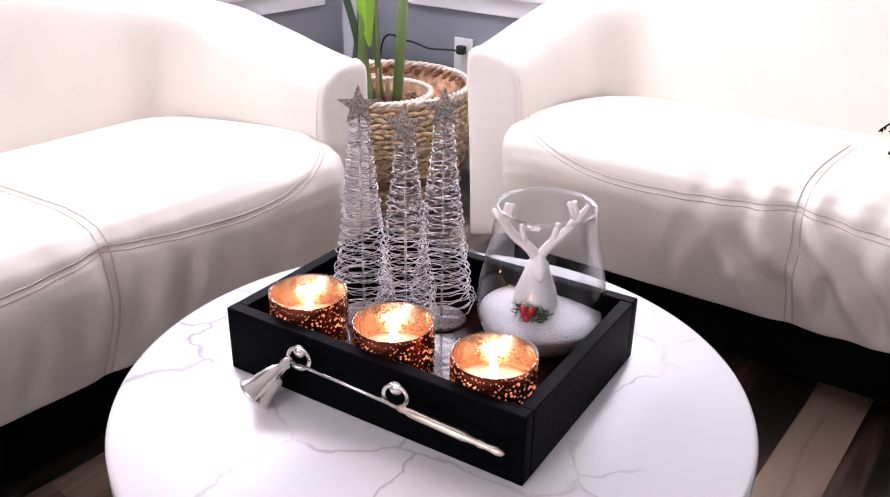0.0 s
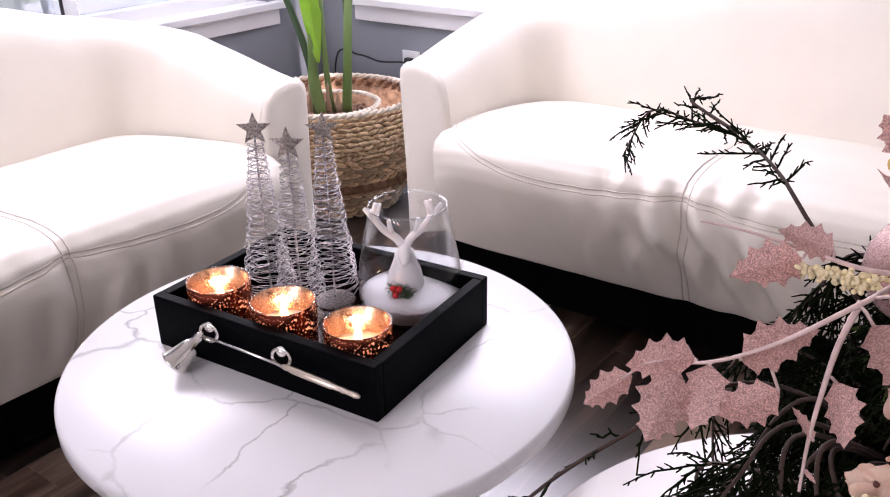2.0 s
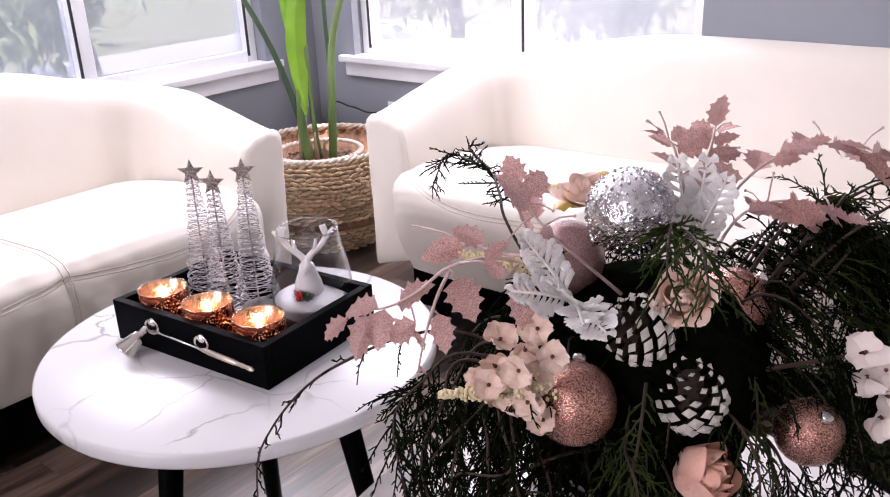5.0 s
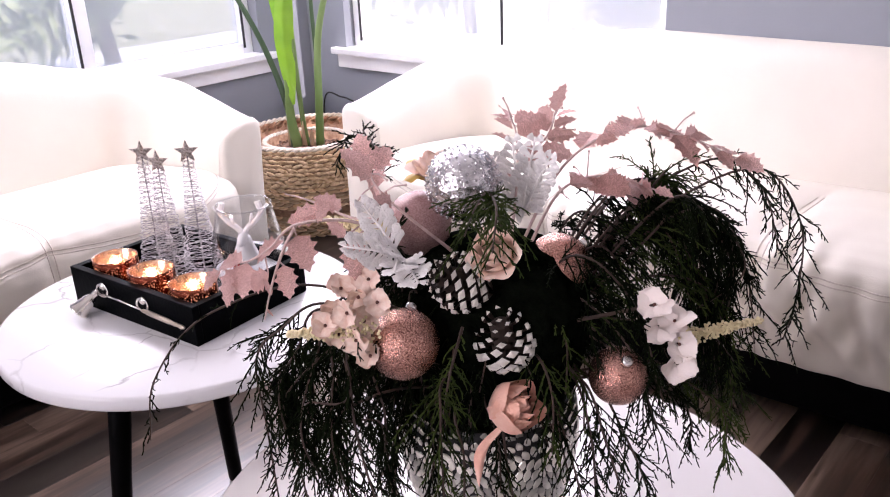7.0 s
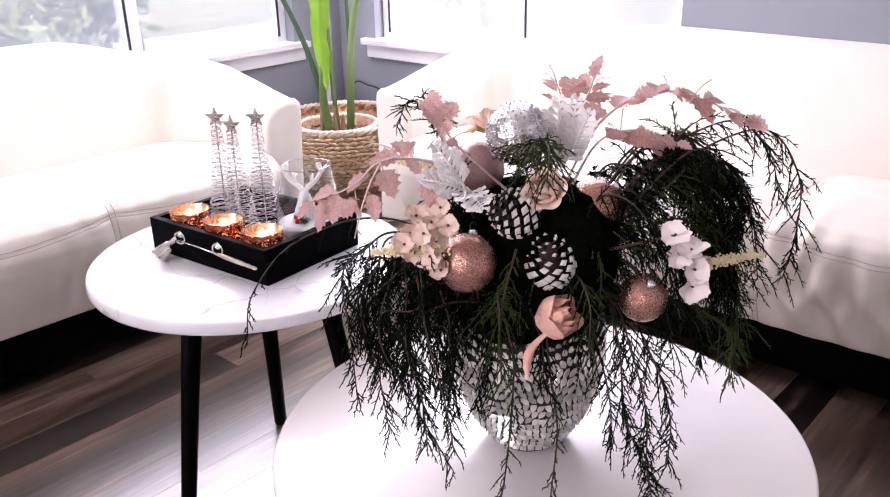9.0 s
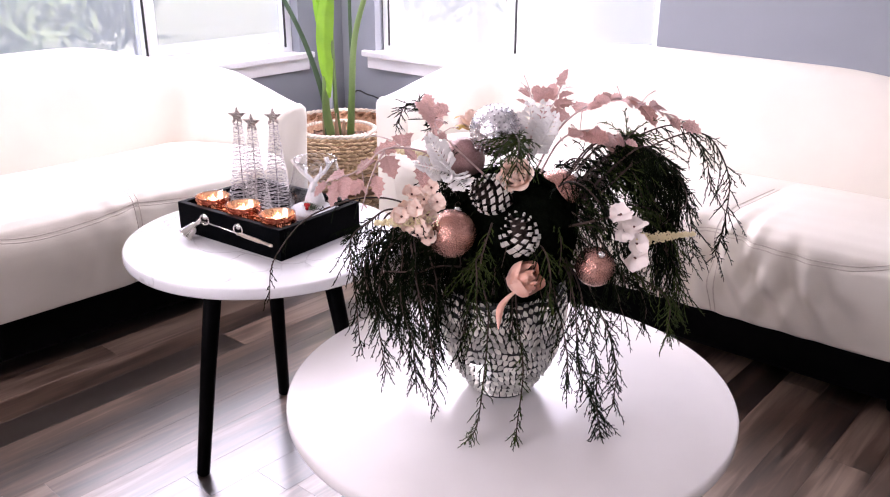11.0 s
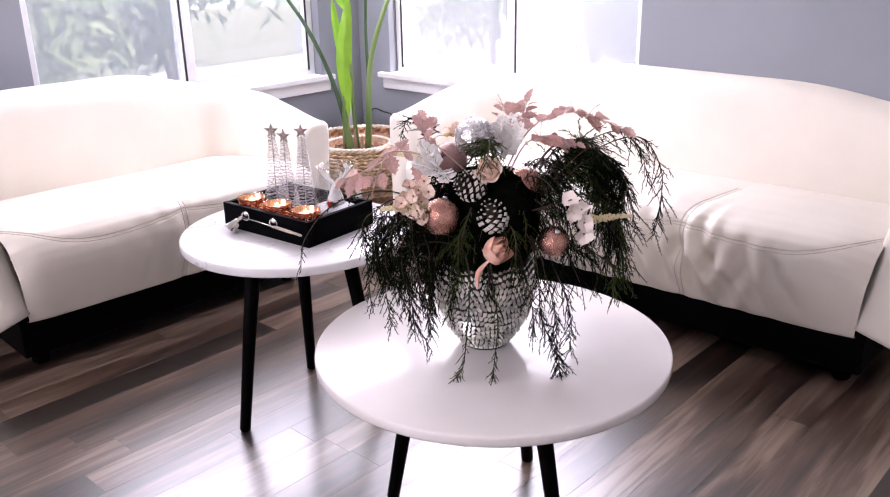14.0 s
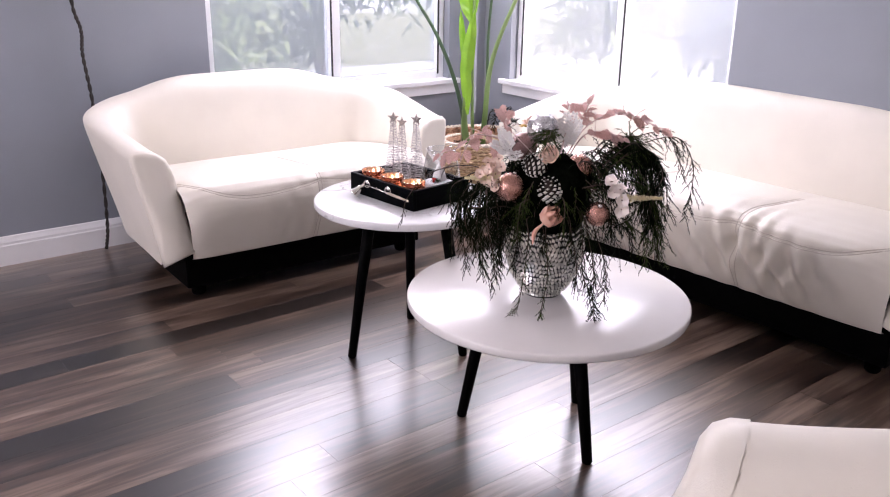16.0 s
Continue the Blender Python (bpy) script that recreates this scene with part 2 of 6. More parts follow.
def box(x0, x1, y0, y1, z0, z1, bevel=0.0, seg=2):
    bm = bmesh.new()
    bmesh.ops.create_cube(bm, size=1)
    for v in bm.verts:
        v.co = Vector(((x0 + x1) / 2 + v.co.x * (x1 - x0), (y0 + y1) / 2 + v.co.y * (y1 - y0), (z0 + z1) / 2 + v.co.z * (z1 - z0)))
    if bevel:
        bmesh.ops.bevel(bm, geom=bm.edges[:], offset=bevel, segments=seg, affect="EDGES", profile=0.5)
    bm.verts.index_update()
    out = [v.co.copy() for v in bm.verts], [tuple(v.index for v in f.verts) for f in bm.faces]
    bm.free()
    return out


def boxmesh(name, dims, material, bevel=0.004):
    v, f = box(*dims, bevel=bevel)
    return mesh(name, v, f, material, smooth=False)


# ---- the room ----
WL0, WL1, WR0, WR1, SILL, HEAD = 0.64, 2.04, -1.83, -0.43, 0.60, 2.22
THICK = 0.16


def wall(name, label, boxes, paint=None):
    w = thing(name, label, "wall", kind="structure", me=mesh(name, *join(*[box(*b) for b in boxes]), paint or WALL, smooth=False))
    return w


wall("wall_west", "smooth grey painted wall with a wide window opening", [
    (XW - THICK, XW, YS, WL0, 0, TOP), (XW - THICK, XW, WL0, WL1, 0, SILL), (XW - THICK, XW, WL0, WL1, HEAD, TOP), (XW - THICK, XW, WL1, YN + THICK, 0, TOP)])
wall("wall_north", "smooth grey painted wall behind the long sofa with a window opening", [
    (XW, WR0, YN, YN + THICK, 0, TOP), (WR0, WR1, YN, YN + THICK, 0, SILL), (WR0, WR1, YN, YN + THICK, HEAD, TOP), (WR1, XE, YN, YN + THICK, 0, TOP)])
# unseen east and south walls are white to bounce more light into the room
wall("wall_east", "unseen plain wall that closes the room, white to bounce light", [(XE, XE + THICK, YS, YN + THICK, 0, TOP)], CEILING)
wall("wall_south", "unseen plain wall, white to bounce light, with an added window opening", [
    (XW - THICK, -0.8, YS - THICK, YS, 0, TOP), (-0.8, 1.2, YS - THICK, YS, 0, 0.85), (-0.8, 1.2, YS - THICK, YS, 2.2, TOP), (1.2, XE + THICK, YS - THICK, YS, 0, TOP)], CEILING)
thing("ceiling", "plain white painted ceiling", "ceiling", kind="structure", me=boxmesh("ceiling", (XW - THICK, XE + THICK, YS - THICK, YN + THICK, TOP, TOP + 0.1), CEILING, 0))

bprof = [(0, 0), (0.016, 0), (0.016, 0.085), (0.013, 0.09), (0.013, 0.1), (0.008, 0.112), (0.005, 0.122), (0, 0.125)]


def baseboard(name, a, b, nx, ny):
    rows = [[(p[0] + nx * d, p[1] + ny * d, z) for d, z in bprof] for p in (a, b)]
    v, f = grid(rows)
    return thing(name, "white moulded baseboard along the grey wall", "baseboard", kind="structure", me=mesh(name, v, f, TRIM, smooth=False))


baseboard("baseboard_west", (XW, YS), (XW, YN), 1, 0)
baseboard("baseboard_north", (XW, YN), (XE, YN), 0, -1)


def window(name, m, width, label, mid, line, side):
    """A sliding window in its opening: x along the wall, y outwards, z up from the sill."""
    h = HEAD - SILL
    w = thing(name, label, "window", m, kind="structure")
    fw, d0, d1 = 0.045, 0.05, 0.11
    part("window_frame", mesh("frame", *join(box(0, fw, d0, d1, 0, h, 0.004), box(width - fw, width, d0, d1, 0, h, 0.004), box(fw, width - fw, d0, d1, 0, fw, 0.004), box(fw, width - fw, d0, d1, h - fw, h, 0.004)), VINYL, False), w)
    part("mullion", mesh("mullion", *join(box(mid - 0.028, mid + 0.028, d0 - 0.006, d1 - 0.002, fw, h - fw, 0.004)), VINYL, False), w)
    part("gasket", mesh("gasket", *join(box(line - 0.004, line + 0.004, d0 - 0.01, d0 - 0.004, fw, h - fw), box(side - 0.004, side + 0.004, d0 - 0.004, d0 + 0.002, fw * 0.6, h - fw * 0.6)), GASKET, False), w, "black rubber gasket")
    for a, b in ((fw, mid - 0.028), (mid + 0.028, width - fw)):
        p = part("pane", mesh("pane", *box(a, b, 0.078, 0.082, fw, h - fw), PANE, False), w, "glass pane with a milky glare mixed in")
        p.visible_shadow = False
    part("window_sill", mesh("sill", *join(box(-0.06, width + 0.06, -0.035, -0.001, -0.022, 0.004, 0.004), box(0.0, width, -0.001, 0.05, 0.0, 0.004)), TRIM, False), w, "white painted sill")
    part("apron", mesh("apron", *box(-0.04, width + 0.04, -0.016, -0.002, -0.075, -0.022, 0.003), TRIM, False), w)
    return w


window("window_1", Matrix.Translation((XW, WL0, SILL)) @ pose(0, 0, 0, 0, 0, 90), WL1 - WL0, "white vinyl sliding window above the loveseat with a view of trees", 0.7, 0.675, 1.36)
window("window_2", Matrix.Translation((WR0, YN, SILL)), WR1 - WR0, "white vinyl sliding window beside the grey wall above the sofa", 0.735, 0.757, 0.04)

# ---- sofas ----


def sofa(name, label, m, length, seams=(0.0,), group="cream leather seats", soft_arm=False):
    """A barrel sofa. x along its length, the seat looks to -y; origin on the floor. seams: where the seat's upright seams lie."""
    s = thing(name, label, "sofa" if length > 1.0 else "armchair", m, group)
    hl = length / 2
    aw, front, rear, rad = 0.125, -0.278, 0.36, 0.11
    path = []
    x0, y1 = hl - aw / 2, rear - aw / 2
    for k in range(9):
        path.append((-x0, front + (y1 - rad - front) * k / 9, 0))
    for k in range(9):
        a = math.pi - math.pi / 2 * k / 8
        path.append((-x0 + rad + rad * math.cos(a), y1 - rad + rad * math.sin(a), 0))
    nb = 24
    for k in range(1, nb):
        path.append((-x0 + rad + 2 * (x0 - rad) * k / nb, y1, 0))
    path += [(-px, py, 0) for px, py, pz in reversed(path[:18])]
    n = len(path)
    rows = []
    for i, (px, py, _) in enumerate(path):
        a, b = path[max(i - 1, 0)], path[min(i + 1, n - 1)]
        d = Vector((b[0] - a[0], b[1] - a[1], 0)).normalized()
        out = Vector((-d.y, d.x, 0))
        back = max(0.0, min(1.0, (py - front) / (y1 - front)))
        along = 1 - abs(px) / x0
        top = 0.592 + 0.07 * back ** 1.3 + 0.092 * back * math.sin(min(1, along * 1.5) * math.pi / 2)
        th = aw * (1 - 0.15 * back)
        o = []
        prof = [(0.44, 0.165), (0.45, 0.24), (0.48, 0.36), (0.53, 0.47), (0.565, top - 0.04), (0.55, top - 0.015), (0.43, top - 0.002), (0.15, top), (-0.2, top - 0.012), (-0.44, top - 0.036), (-0.54, top - 0.08), (-0.57, top - 0.15), (-0.58, 0.38), (-0.58, 0.2)]
        for q, z in prof:
            lean = (0.055 + 0.045 * back) * (z - 0.165) / 0.43
            wob = 0.004 * noise.noise((px * 3, py * 3 + 7, z * 4))
            p = Vector((px, py, 0)) + out * (q * th + lean + wob)
            o.append((p.x, p.y + 0.065 * (z - 0.165) / 0.43 * max(0, 1 - back * 2.2), z))
        rows.append(o)
    v, f = grid(rows)
    shell = part("backrest", mesh("shell", v, f, LEATHER), s)
    sm = shell.modifiers.new("smooth", "SUBSURF")
    sm.levels = sm.render_levels = 1
    for end in (rows[0], rows[-1]):
        ring = [Vector(p) for p in end]
        c = sum(ring, Vector()) / len(ring)
        steps = []
        for dy, k in (((0.0, 1.0), (-0.03, 0.98), (-0.055, 0.9), (-0.07, 0.75), (-0.078, 0.45)) if soft_arm else ((0.0, 1.0), (-0.012, 0.985), (-0.02, 0.93), (-0.024, 0.8), (-0.026, 0.5))):
            steps.append([Vector((c.x + (p.x - c.x) * k, p.y + dy, c.z + (p.z - c.z) * (k if soft_arm else (1 + k * 2) / 3))) for p in ring])
        v, f = grid(steps, closed_u=True)
        f.append(tuple((len(steps) - 1) * len(ring) + j for j in range(len(ring))))
        fp = part("arm_front", mesh("arm_front", v, f, LEATHER), s)
        if soft_arm:
            continue
        pts = [p + Vector((0, -0.003, 0)) for p in ring]
        pr = part("piping", mesh("piping", *tube(pts, 0.003, 5), LEATHER), fp)
        sm = pr.modifiers.new("smooth", "SUBSURF")
        sm.levels = sm.render_levels = 1
    sl = hl - aw * 0.98
    prof = [(0.30, 0.415), (0.2, 0.433), (0.08, 0.45), (-0.05, 0.464), (-0.15, 0.472), (-0.22, 0.474), (-0.275, 0.468), (-0.315, 0.456), (-0.338, 0.434), (-0.348, 0.406), (-0.35, 0.375), (-0.345, 0.34), (-0.335, 0.30), (-0.32, 0.255), (-0.302, 0.21), (-0.285, 0.172), (-0.255, 0.164)]
    crease = 1.5 if length > 1.5 else 0.4
    cuts = sorted([-sl] + [c for c in seams] + [sl])

    def section(x):
        """Where x lies in its stretch between two seams: -1..1."""
        for c0, c1 in zip(cuts, cuts[1:]):
            if x <= c1 + 1e-6:
                return (2 * x - c0 - c1) / (c1 - c0), c0, c1
        return 1.0, cuts[-2], cuts[-1]

    def seam_u(x):
        k, c0, c1 = section(x)
        u = 8.3
        if c0 == -sl and k < 0.2:
            u -= 3.6 * ((0.2 - k) / 1.2) ** 3.2
        if c1 == sl and k > -0.2:
            u -= 3.6 * ((k + 0.2) / 1.2) ** 3.2
        return u + 0.75 * (1 - min(1, k * k))

    def surface(x, u):
        i = min(int(u), len(prof) - 2)
        t = u - i
        y = prof[i][0] * (1 - t) + prof[i + 1][0] * t
        z = prof[i][1] * (1 - t) + prof[i + 1][1] * t
        e = abs(x) / sl
        edge = max(0.0, 1 - (1 - e) / 0.16)
        fr = max(0.0, min(1.0, (u - 4) / 5))
        low = max(0.0, min(1.0, (u - 9.5) / 4))
        y += 0.035 * edge ** 2 * fr * (1 - 0.7 * low)
        z -= 0.032 * edge ** 2 * (0.3 + 0.7 * fr) * (1 - low)
        k, c0, c1 = section(x)
        puff = 1 - k * k
        z += 0.012 * puff * (1 - fr) * max(0.0, min(1.0, u / 3.5)) - 0.012 * (1 - fr)
        y -= 0.012 * puff * fr * (1 - low)
        for c in seams:
            dx = x - c
            valley = math.exp(-(dx / 0.02) ** 2)
            z -= 0.007 * valley * (1 - fr) * min(1.0, u / 3)
            y += 0.007 * valley * fr
            near = math.exp(-(dx / 0.15) ** 2) * (1 - valley)
            cr = math.sin(dx * 85 + (u - 8) * 0.55 * (1 if dx > 0 else -1) + 2.2 * noise.noise((x * 6, u * 0.35, 3.0)))
            amp = crease * 0.0095 * near * max(0.0, 1 - abs(u - 8.5) / 6.0) * (0.35 + 0.65 * abs(noise.noise((x * 9, u * 0.2, 5.0)) * 2))
            y -= amp * cr * fr
            z += amp * cr * (1 - fr)
        # gathers on both sides of the cross seam
        du = u - seam_u(x)
        g = math.exp(-((du - 3.4) / 1.7) ** 2) * (0.4 + 0.6 * (noise.noise((x * 4.3, 2.0, length)) * 0.5 + 0.5)) * min(1, max(0, (1 - e) / 0.15)) * (0.15 + 0.85 * max([math.exp(-((x - c - 0.05) / 0.2) ** 2) for c in seams] or [0.0]))
        y -= crease * 0.024 * g * (0.2 + 1.2 * abs(noise.noise((x * 11, 4.0, length)))) * math.sin(x * 70 + du * 0.75 + 5.0 * noise.noise((x * 5, du * 0.12, length)))
        for c in seams:
            fan = math.exp(-((x - c - 0.1) / 0.24) ** 2) * math.exp(-((du - 3.0) / 2.3) ** 2) * min(1, max(0, (1 - e) / 0.15))
            y -= crease * 0.014 * fan * math.sin(62 * (x - c) - 1.1 * du + 3.0 * noise.noise((x * 4, du * 0.2, 9.0 + length)))
        y += 0.004 * math.exp(-(du / 0.22) ** 2) * fr
        z -= 0.003 * math.exp(-(du / 0.22) ** 2) * (1 - fr)
        w = noise.noise((x * 2.2, u * 0.35, length)) * 0.005
        wide = (hl - 1.08 * aw + 0.055 * (z - 0.165) / 0.43 + 0.012) / sl
        return Vector((x * wide, y - w * fr, z + w * (1 - fr)))

    nx, nu = int(sl * 220), 4 * (len(prof) - 1)
    rows = [[surface(-sl + 2 * sl * i / nx, u / 4) for i in range(nx + 1)] for u in range(nu + 1)]
    v, f = grid(rows)
    seat = part("seat", mesh("seat", v, [q[::-1] for q in f], LEATHER), s, "padded cream leather seat with gathered seams")

    def seam(fn, a, b, k=50):
        pts = []
        for i in range(k + 1):
            x, u = fn(a + (b - a) * i / k)
            pts.append(surface(x, u) + Vector((0, -0.0002, 0.0002)))
        return tube(pts, 0.0016, 5)
    for off in (-0.18, 0.18):
        part("seam", mesh("seam", *seam(lambda t: (t * sl, seam_u(t * sl) + off), -0.985, 0.985, 120), SEAM), seat)
    for c in seams:
        for off in (-0.007, 0.007):
            part("seam", mesh("seam", *seam(lambda t: (c + off, t), 2.0, 15.0), SEAM), seat)
    # black box put in where only dark shadow lies below the seat
    part("base", boxmesh("base", (-hl + 0.1, hl - 0.1, -0.25, 0.31, 0.05, 0.2), BLACK_WOOD), s, "black box standing for the shadow under the seat")
    for lx in (-hl + 0.16, hl - 0.16):
        for ly in (-0.19, 0.26):
            part("leg", mesh("leg", *lathe([(0, 0), (0.02, 0), (0.026, 0.008), (0.03, 0.05), (0.034, 0.12), (0, 0.12)], 14), BLACK_WOOD), s, "short black leg", pose(lx, ly, 0))
    return s


sofa("loveseat", "cream leather two-seat barrel loveseat below the window", pose(-1.452, 0.675, 0, 0, 0, 88), 1.26)
sofa("long_sofa", "cream leather three-seat barrel sofa with a creased seat", pose(-0.133, 1.86, 0, 0, 0, 2), 1.86, (-0.2, 0.3))
sofa("leather_armchair", "cream leather armchair with a rounded arm", pose(1.552, -0.188, 0, 0, 0, -61) @ Matrix.Diagonal((1, 1, 1.03, 1)), 0.85, (), soft_arm=True)

# ---- tables ----


def round_table(name, label, x, y, height, r, top, angles, feet):
    t = thing(name, label, "coffee table", pose(x, y, 0), "pair of round tables")
    th = 0.023
    pr = [(0, height - th), (r - 0.006, height - th), (r - 0.0018, height - th + 0.0014), (r, height - th + 0.005), (r, height - 0.005), (r - 0.0014, height - 0.0018), (r - 0.005, height), (0, height)]
    part("tabletop", mesh("tabletop", *lathe(pr, 128), top), t, "round polished top")
    for a, fr in zip(angles, feet):
        ca, sa = math.cos(radians(a)), math.sin(radians(a))
        r0 = fr - 0.075
        v, f = tube([(ca * fr, sa * fr, 0.0), (ca * fr, sa * fr, 0.004), (ca * (fr + r0) / 2, sa * (fr + r0) / 2, height / 2), (ca * r0, sa * r0, height - th)], lambda q: 0.0115 + 0.0085 * q, 16)
        leg = part("leg", mesh("leg", v, f, BLACK_WOOD), t, "tapered black wooden leg")
    part("support_ring", mesh("plate", *lathe([(0, height - th - 0.02), (0.13, height - th - 0.02), (0.14, height - th - 0.004), (0.14, height - th), (0, height - th)], 32), BLACK_WOOD), t)
    return t


T1, T2 = (-0.401, 0.566, 0.533), (0.26, 0.557, 0.424)
round_table("marble_table", "small round table with white grey-veined top and black legs", *T1, 0.291, MARBLE, (255, 140, 38), (0.19, 0.25, 0.2))
round_table("white_table", "larger low round table with glossy white top and black legs", *T2, 0.374, WHITE_TOP, (211, -2, 105), (0.233, 0.19, 0.215))

# ---- outdoors ----
GRASS = mat("pale lawn", (0.26, 0.28, 0.15), 0.9, scale=3, color2=(0.4, 0.4, 0.28), bump=0.5, bump_scale=40)
PATIO = mat("pale concrete patio", (0.7, 0.69, 0.68), 0.85, vary=0.08, scale=2, bump=0.3, bump_scale=50)
LEAF_OUT = [mat("garden leaf", (0.17, 0.23, 0.08), 0.6, scale=2, color2=(0.34, 0.4, 0.19)), mat("grey-green garden leaf", (0.18, 0.23, 0.13), 0.6, scale=2, color2=(0.36, 0.4, 0.28))]
BARK = mat("grey bark", (0.2, 0.17, 0.14), 0.9, vary=0.3, scale=12, bump=0.8, bump_scale=30)
thing("ground", "pale lawn and earth outside the house", "ground", kind="structure", me=mesh("ground", [(-400, -400, -0.35), (400, -400, -0.35), (400, 400, -0.35), (-400, 400, -0.35)], [(0, 1, 2, 3)], GRASS, False))
thing("patio", "pale concrete patio slab round the corner of the house", "patio", kind="structure", me=boxmesh("patio", (-8.6, 4.0, -6.0, 8.9, -0.34, -0.28), PATIO, 0.01))

# the backdrop glows: garden blur and bright haze are painted into its emission
sky_cloth = bpy.data.materials.new("glowing hazy distance")
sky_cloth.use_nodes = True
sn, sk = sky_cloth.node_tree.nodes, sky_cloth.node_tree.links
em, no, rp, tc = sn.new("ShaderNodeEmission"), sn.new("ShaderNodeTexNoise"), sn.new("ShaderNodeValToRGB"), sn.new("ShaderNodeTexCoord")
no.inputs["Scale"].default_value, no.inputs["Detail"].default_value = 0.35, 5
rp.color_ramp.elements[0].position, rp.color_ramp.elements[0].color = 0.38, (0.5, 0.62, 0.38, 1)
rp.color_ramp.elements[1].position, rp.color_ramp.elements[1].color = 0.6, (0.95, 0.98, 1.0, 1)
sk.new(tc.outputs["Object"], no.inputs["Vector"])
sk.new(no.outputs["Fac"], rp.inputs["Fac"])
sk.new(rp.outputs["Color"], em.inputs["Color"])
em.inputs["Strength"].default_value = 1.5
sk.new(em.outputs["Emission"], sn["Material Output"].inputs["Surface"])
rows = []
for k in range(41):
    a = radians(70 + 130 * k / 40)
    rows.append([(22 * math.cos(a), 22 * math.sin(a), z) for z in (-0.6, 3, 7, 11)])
thing("backdrop", "glowing backdrop painted as the hazy garden distance beyond the windows", "backdrop", kind="structure", me=mesh("backdrop", *grid(rows), sky_cloth))


def garden_tree(name, label, x, y, h, spread, seed, leaf, count=5000, low=0.5):
    """Trunk, limbs and a loose crown of small leaves."""
    rg = random.Random(seed)
    t = thing(name, label, "tree", pose(x, y, -0.35), "garden trees")
    limbs, tips = [], []
    trunk = [Vector((0.05 * math.sin(k), 0.05 * math.cos(k * 1.3), h * 0.75 * k / 7)) for k in range(8)]
    part("trunk", mesh("trunk", *tube(trunk, lambda q: 0.07 * (1 - 0.75 * q) + 0.01, 8), BARK), t)
    for k in range(16):
        z = h * (low * 0.4 + 0.55 * rg.random())
        a = rg.random() * 6.28
        L = spread * (0.6 + 0.5 * rg.random())
        pts = [Vector((math.cos(a) * L * q, math.sin(a) * L * q, z + (0.5 * q - 0.35 * q * q) * L + 0.05 * math.sin(q * 9 + k))) for q in (0, 0.25, 0.5, 0.75, 1)]
        limbs.append(tube(pts, lambda q: 0.025 * (1 - 0.8 * q), 5))
        tips += pts[1:]
    part("limbs", mesh("limbs", *join(*limbs), BARK), t)
    V, F = [], []
    for i in range(count):
        c = rg.choice(tips)
        p = c + Vector((rg.gauss(0, 0.16), rg.gauss(0, 0.16), rg.gauss(0, 0.18) - 0.08))
        d = Vector((rg.gauss(0, 1), rg.gauss(0, 1), rg.gauss(-0.8, 0.7))).normalized()
        s = d.cross(Vector((rg.gauss(0, 1), rg.gauss(0, 1), rg.gauss(0, 1)))).normalized()
        L, w = 0.13 + 0.16 * rg.random(), 0.018 + 0.022 * rg.random()
        o = len(V)
        V += [p, p + d * L * 0.5 + s * w, p + d * L, p + d * L * 0.5 - s * w]
        F.append((o, o + 1, o + 2, o + 3))
    part("crown", mesh("crown", V, F, leaf, False), t, "loose crown of narrow leaves")
    return t


garden_tree("garden_tree", "sunlit green tree with drooping foliage outside the window", -5.6, 1.9, 3.2, 1.1, 1, LEAF_OUT[0])
garden_tree("garden_tree", "sunlit green tree with drooping foliage outside the window", -6.2, 3.6, 3.6, 1.2, 2, LEAF_OUT[1])
garden_tree("garden_tree", "grey-green garden tree beyond the patio", -3.2, 7.0, 3.4, 1.3, 3, LEAF_OUT[1])
garden_tree("garden_tree", "grey-green garden tree beyond the patio", -1.9, 6.4, 3.2, 1.3, 4, LEAF_OUT[0])
garden_tree("garden_tree", "grey-green garden tree beyond the patio", -4.7, 6.6, 3.6, 1.4, 6, LEAF_OUT[0])
garden_tree("garden_tree", "grey-green garden tree beyond the patio", -7.2, 0.3, 3.4, 1.3, 5, LEAF_OUT[1])

WHITE_CERAMIC = mat("white glazed ceramic", (0.78, 0.77, 0.75), 0.25, vary=0.03, scale=12)
SOIL = mat("dark potting soil with bark", (0.05, 0.025, 0.016), 0.95, scale=70, color2=(0.36, 0.2, 0.13), bump=1.0, bump_scale=120)
ledge = thing("window_ledge", "pale outer ledge below the window", "ledge", kind="structure", me=boxmesh("ledge", (WR0, WR1, YN + THICK + 0.001, YN + 0.42, SILL - 0.06, SILL + 0.02), PATIO))
pot = thing("planter", "white round planter with a small plant on the outer ledge", "planter", pose(-1.3, YN + 0.29, SILL + 0.02))
part("pot", mesh("pot", *lathe([(0, 0), (0.055, 0), (0.06, 0.01), (0.068, 0.14), (0.07, 0.145), (0.064, 0.146), (0.06, 0.12), (0, 0.12)], 28), WHITE_CERAMIC), pot)
rg = random.Random(8)
for k in range(9):
    a, L = rg.random() * 6.28, 0.12 + 0.12 * rg.random()
    pts = [Vector((math.cos(a) * L * q * 0.5, math.sin(a) * L * q * 0.5, 0.12 + L * (1.3 * q - 0.5 * q * q))) for q in (0, 0.3, 0.6, 0.85, 1)]
    rows = [[p + Vector((-math.sin(a), math.cos(a), 0)) * w * o for o in (-1, 0, 1)] for p, w in zip(pts, (0.004, 0.016, 0.02, 0.013, 0.001))]
    part("leaf", mesh("leaf", *grid(rows), LEAF_OUT[0]), pot)

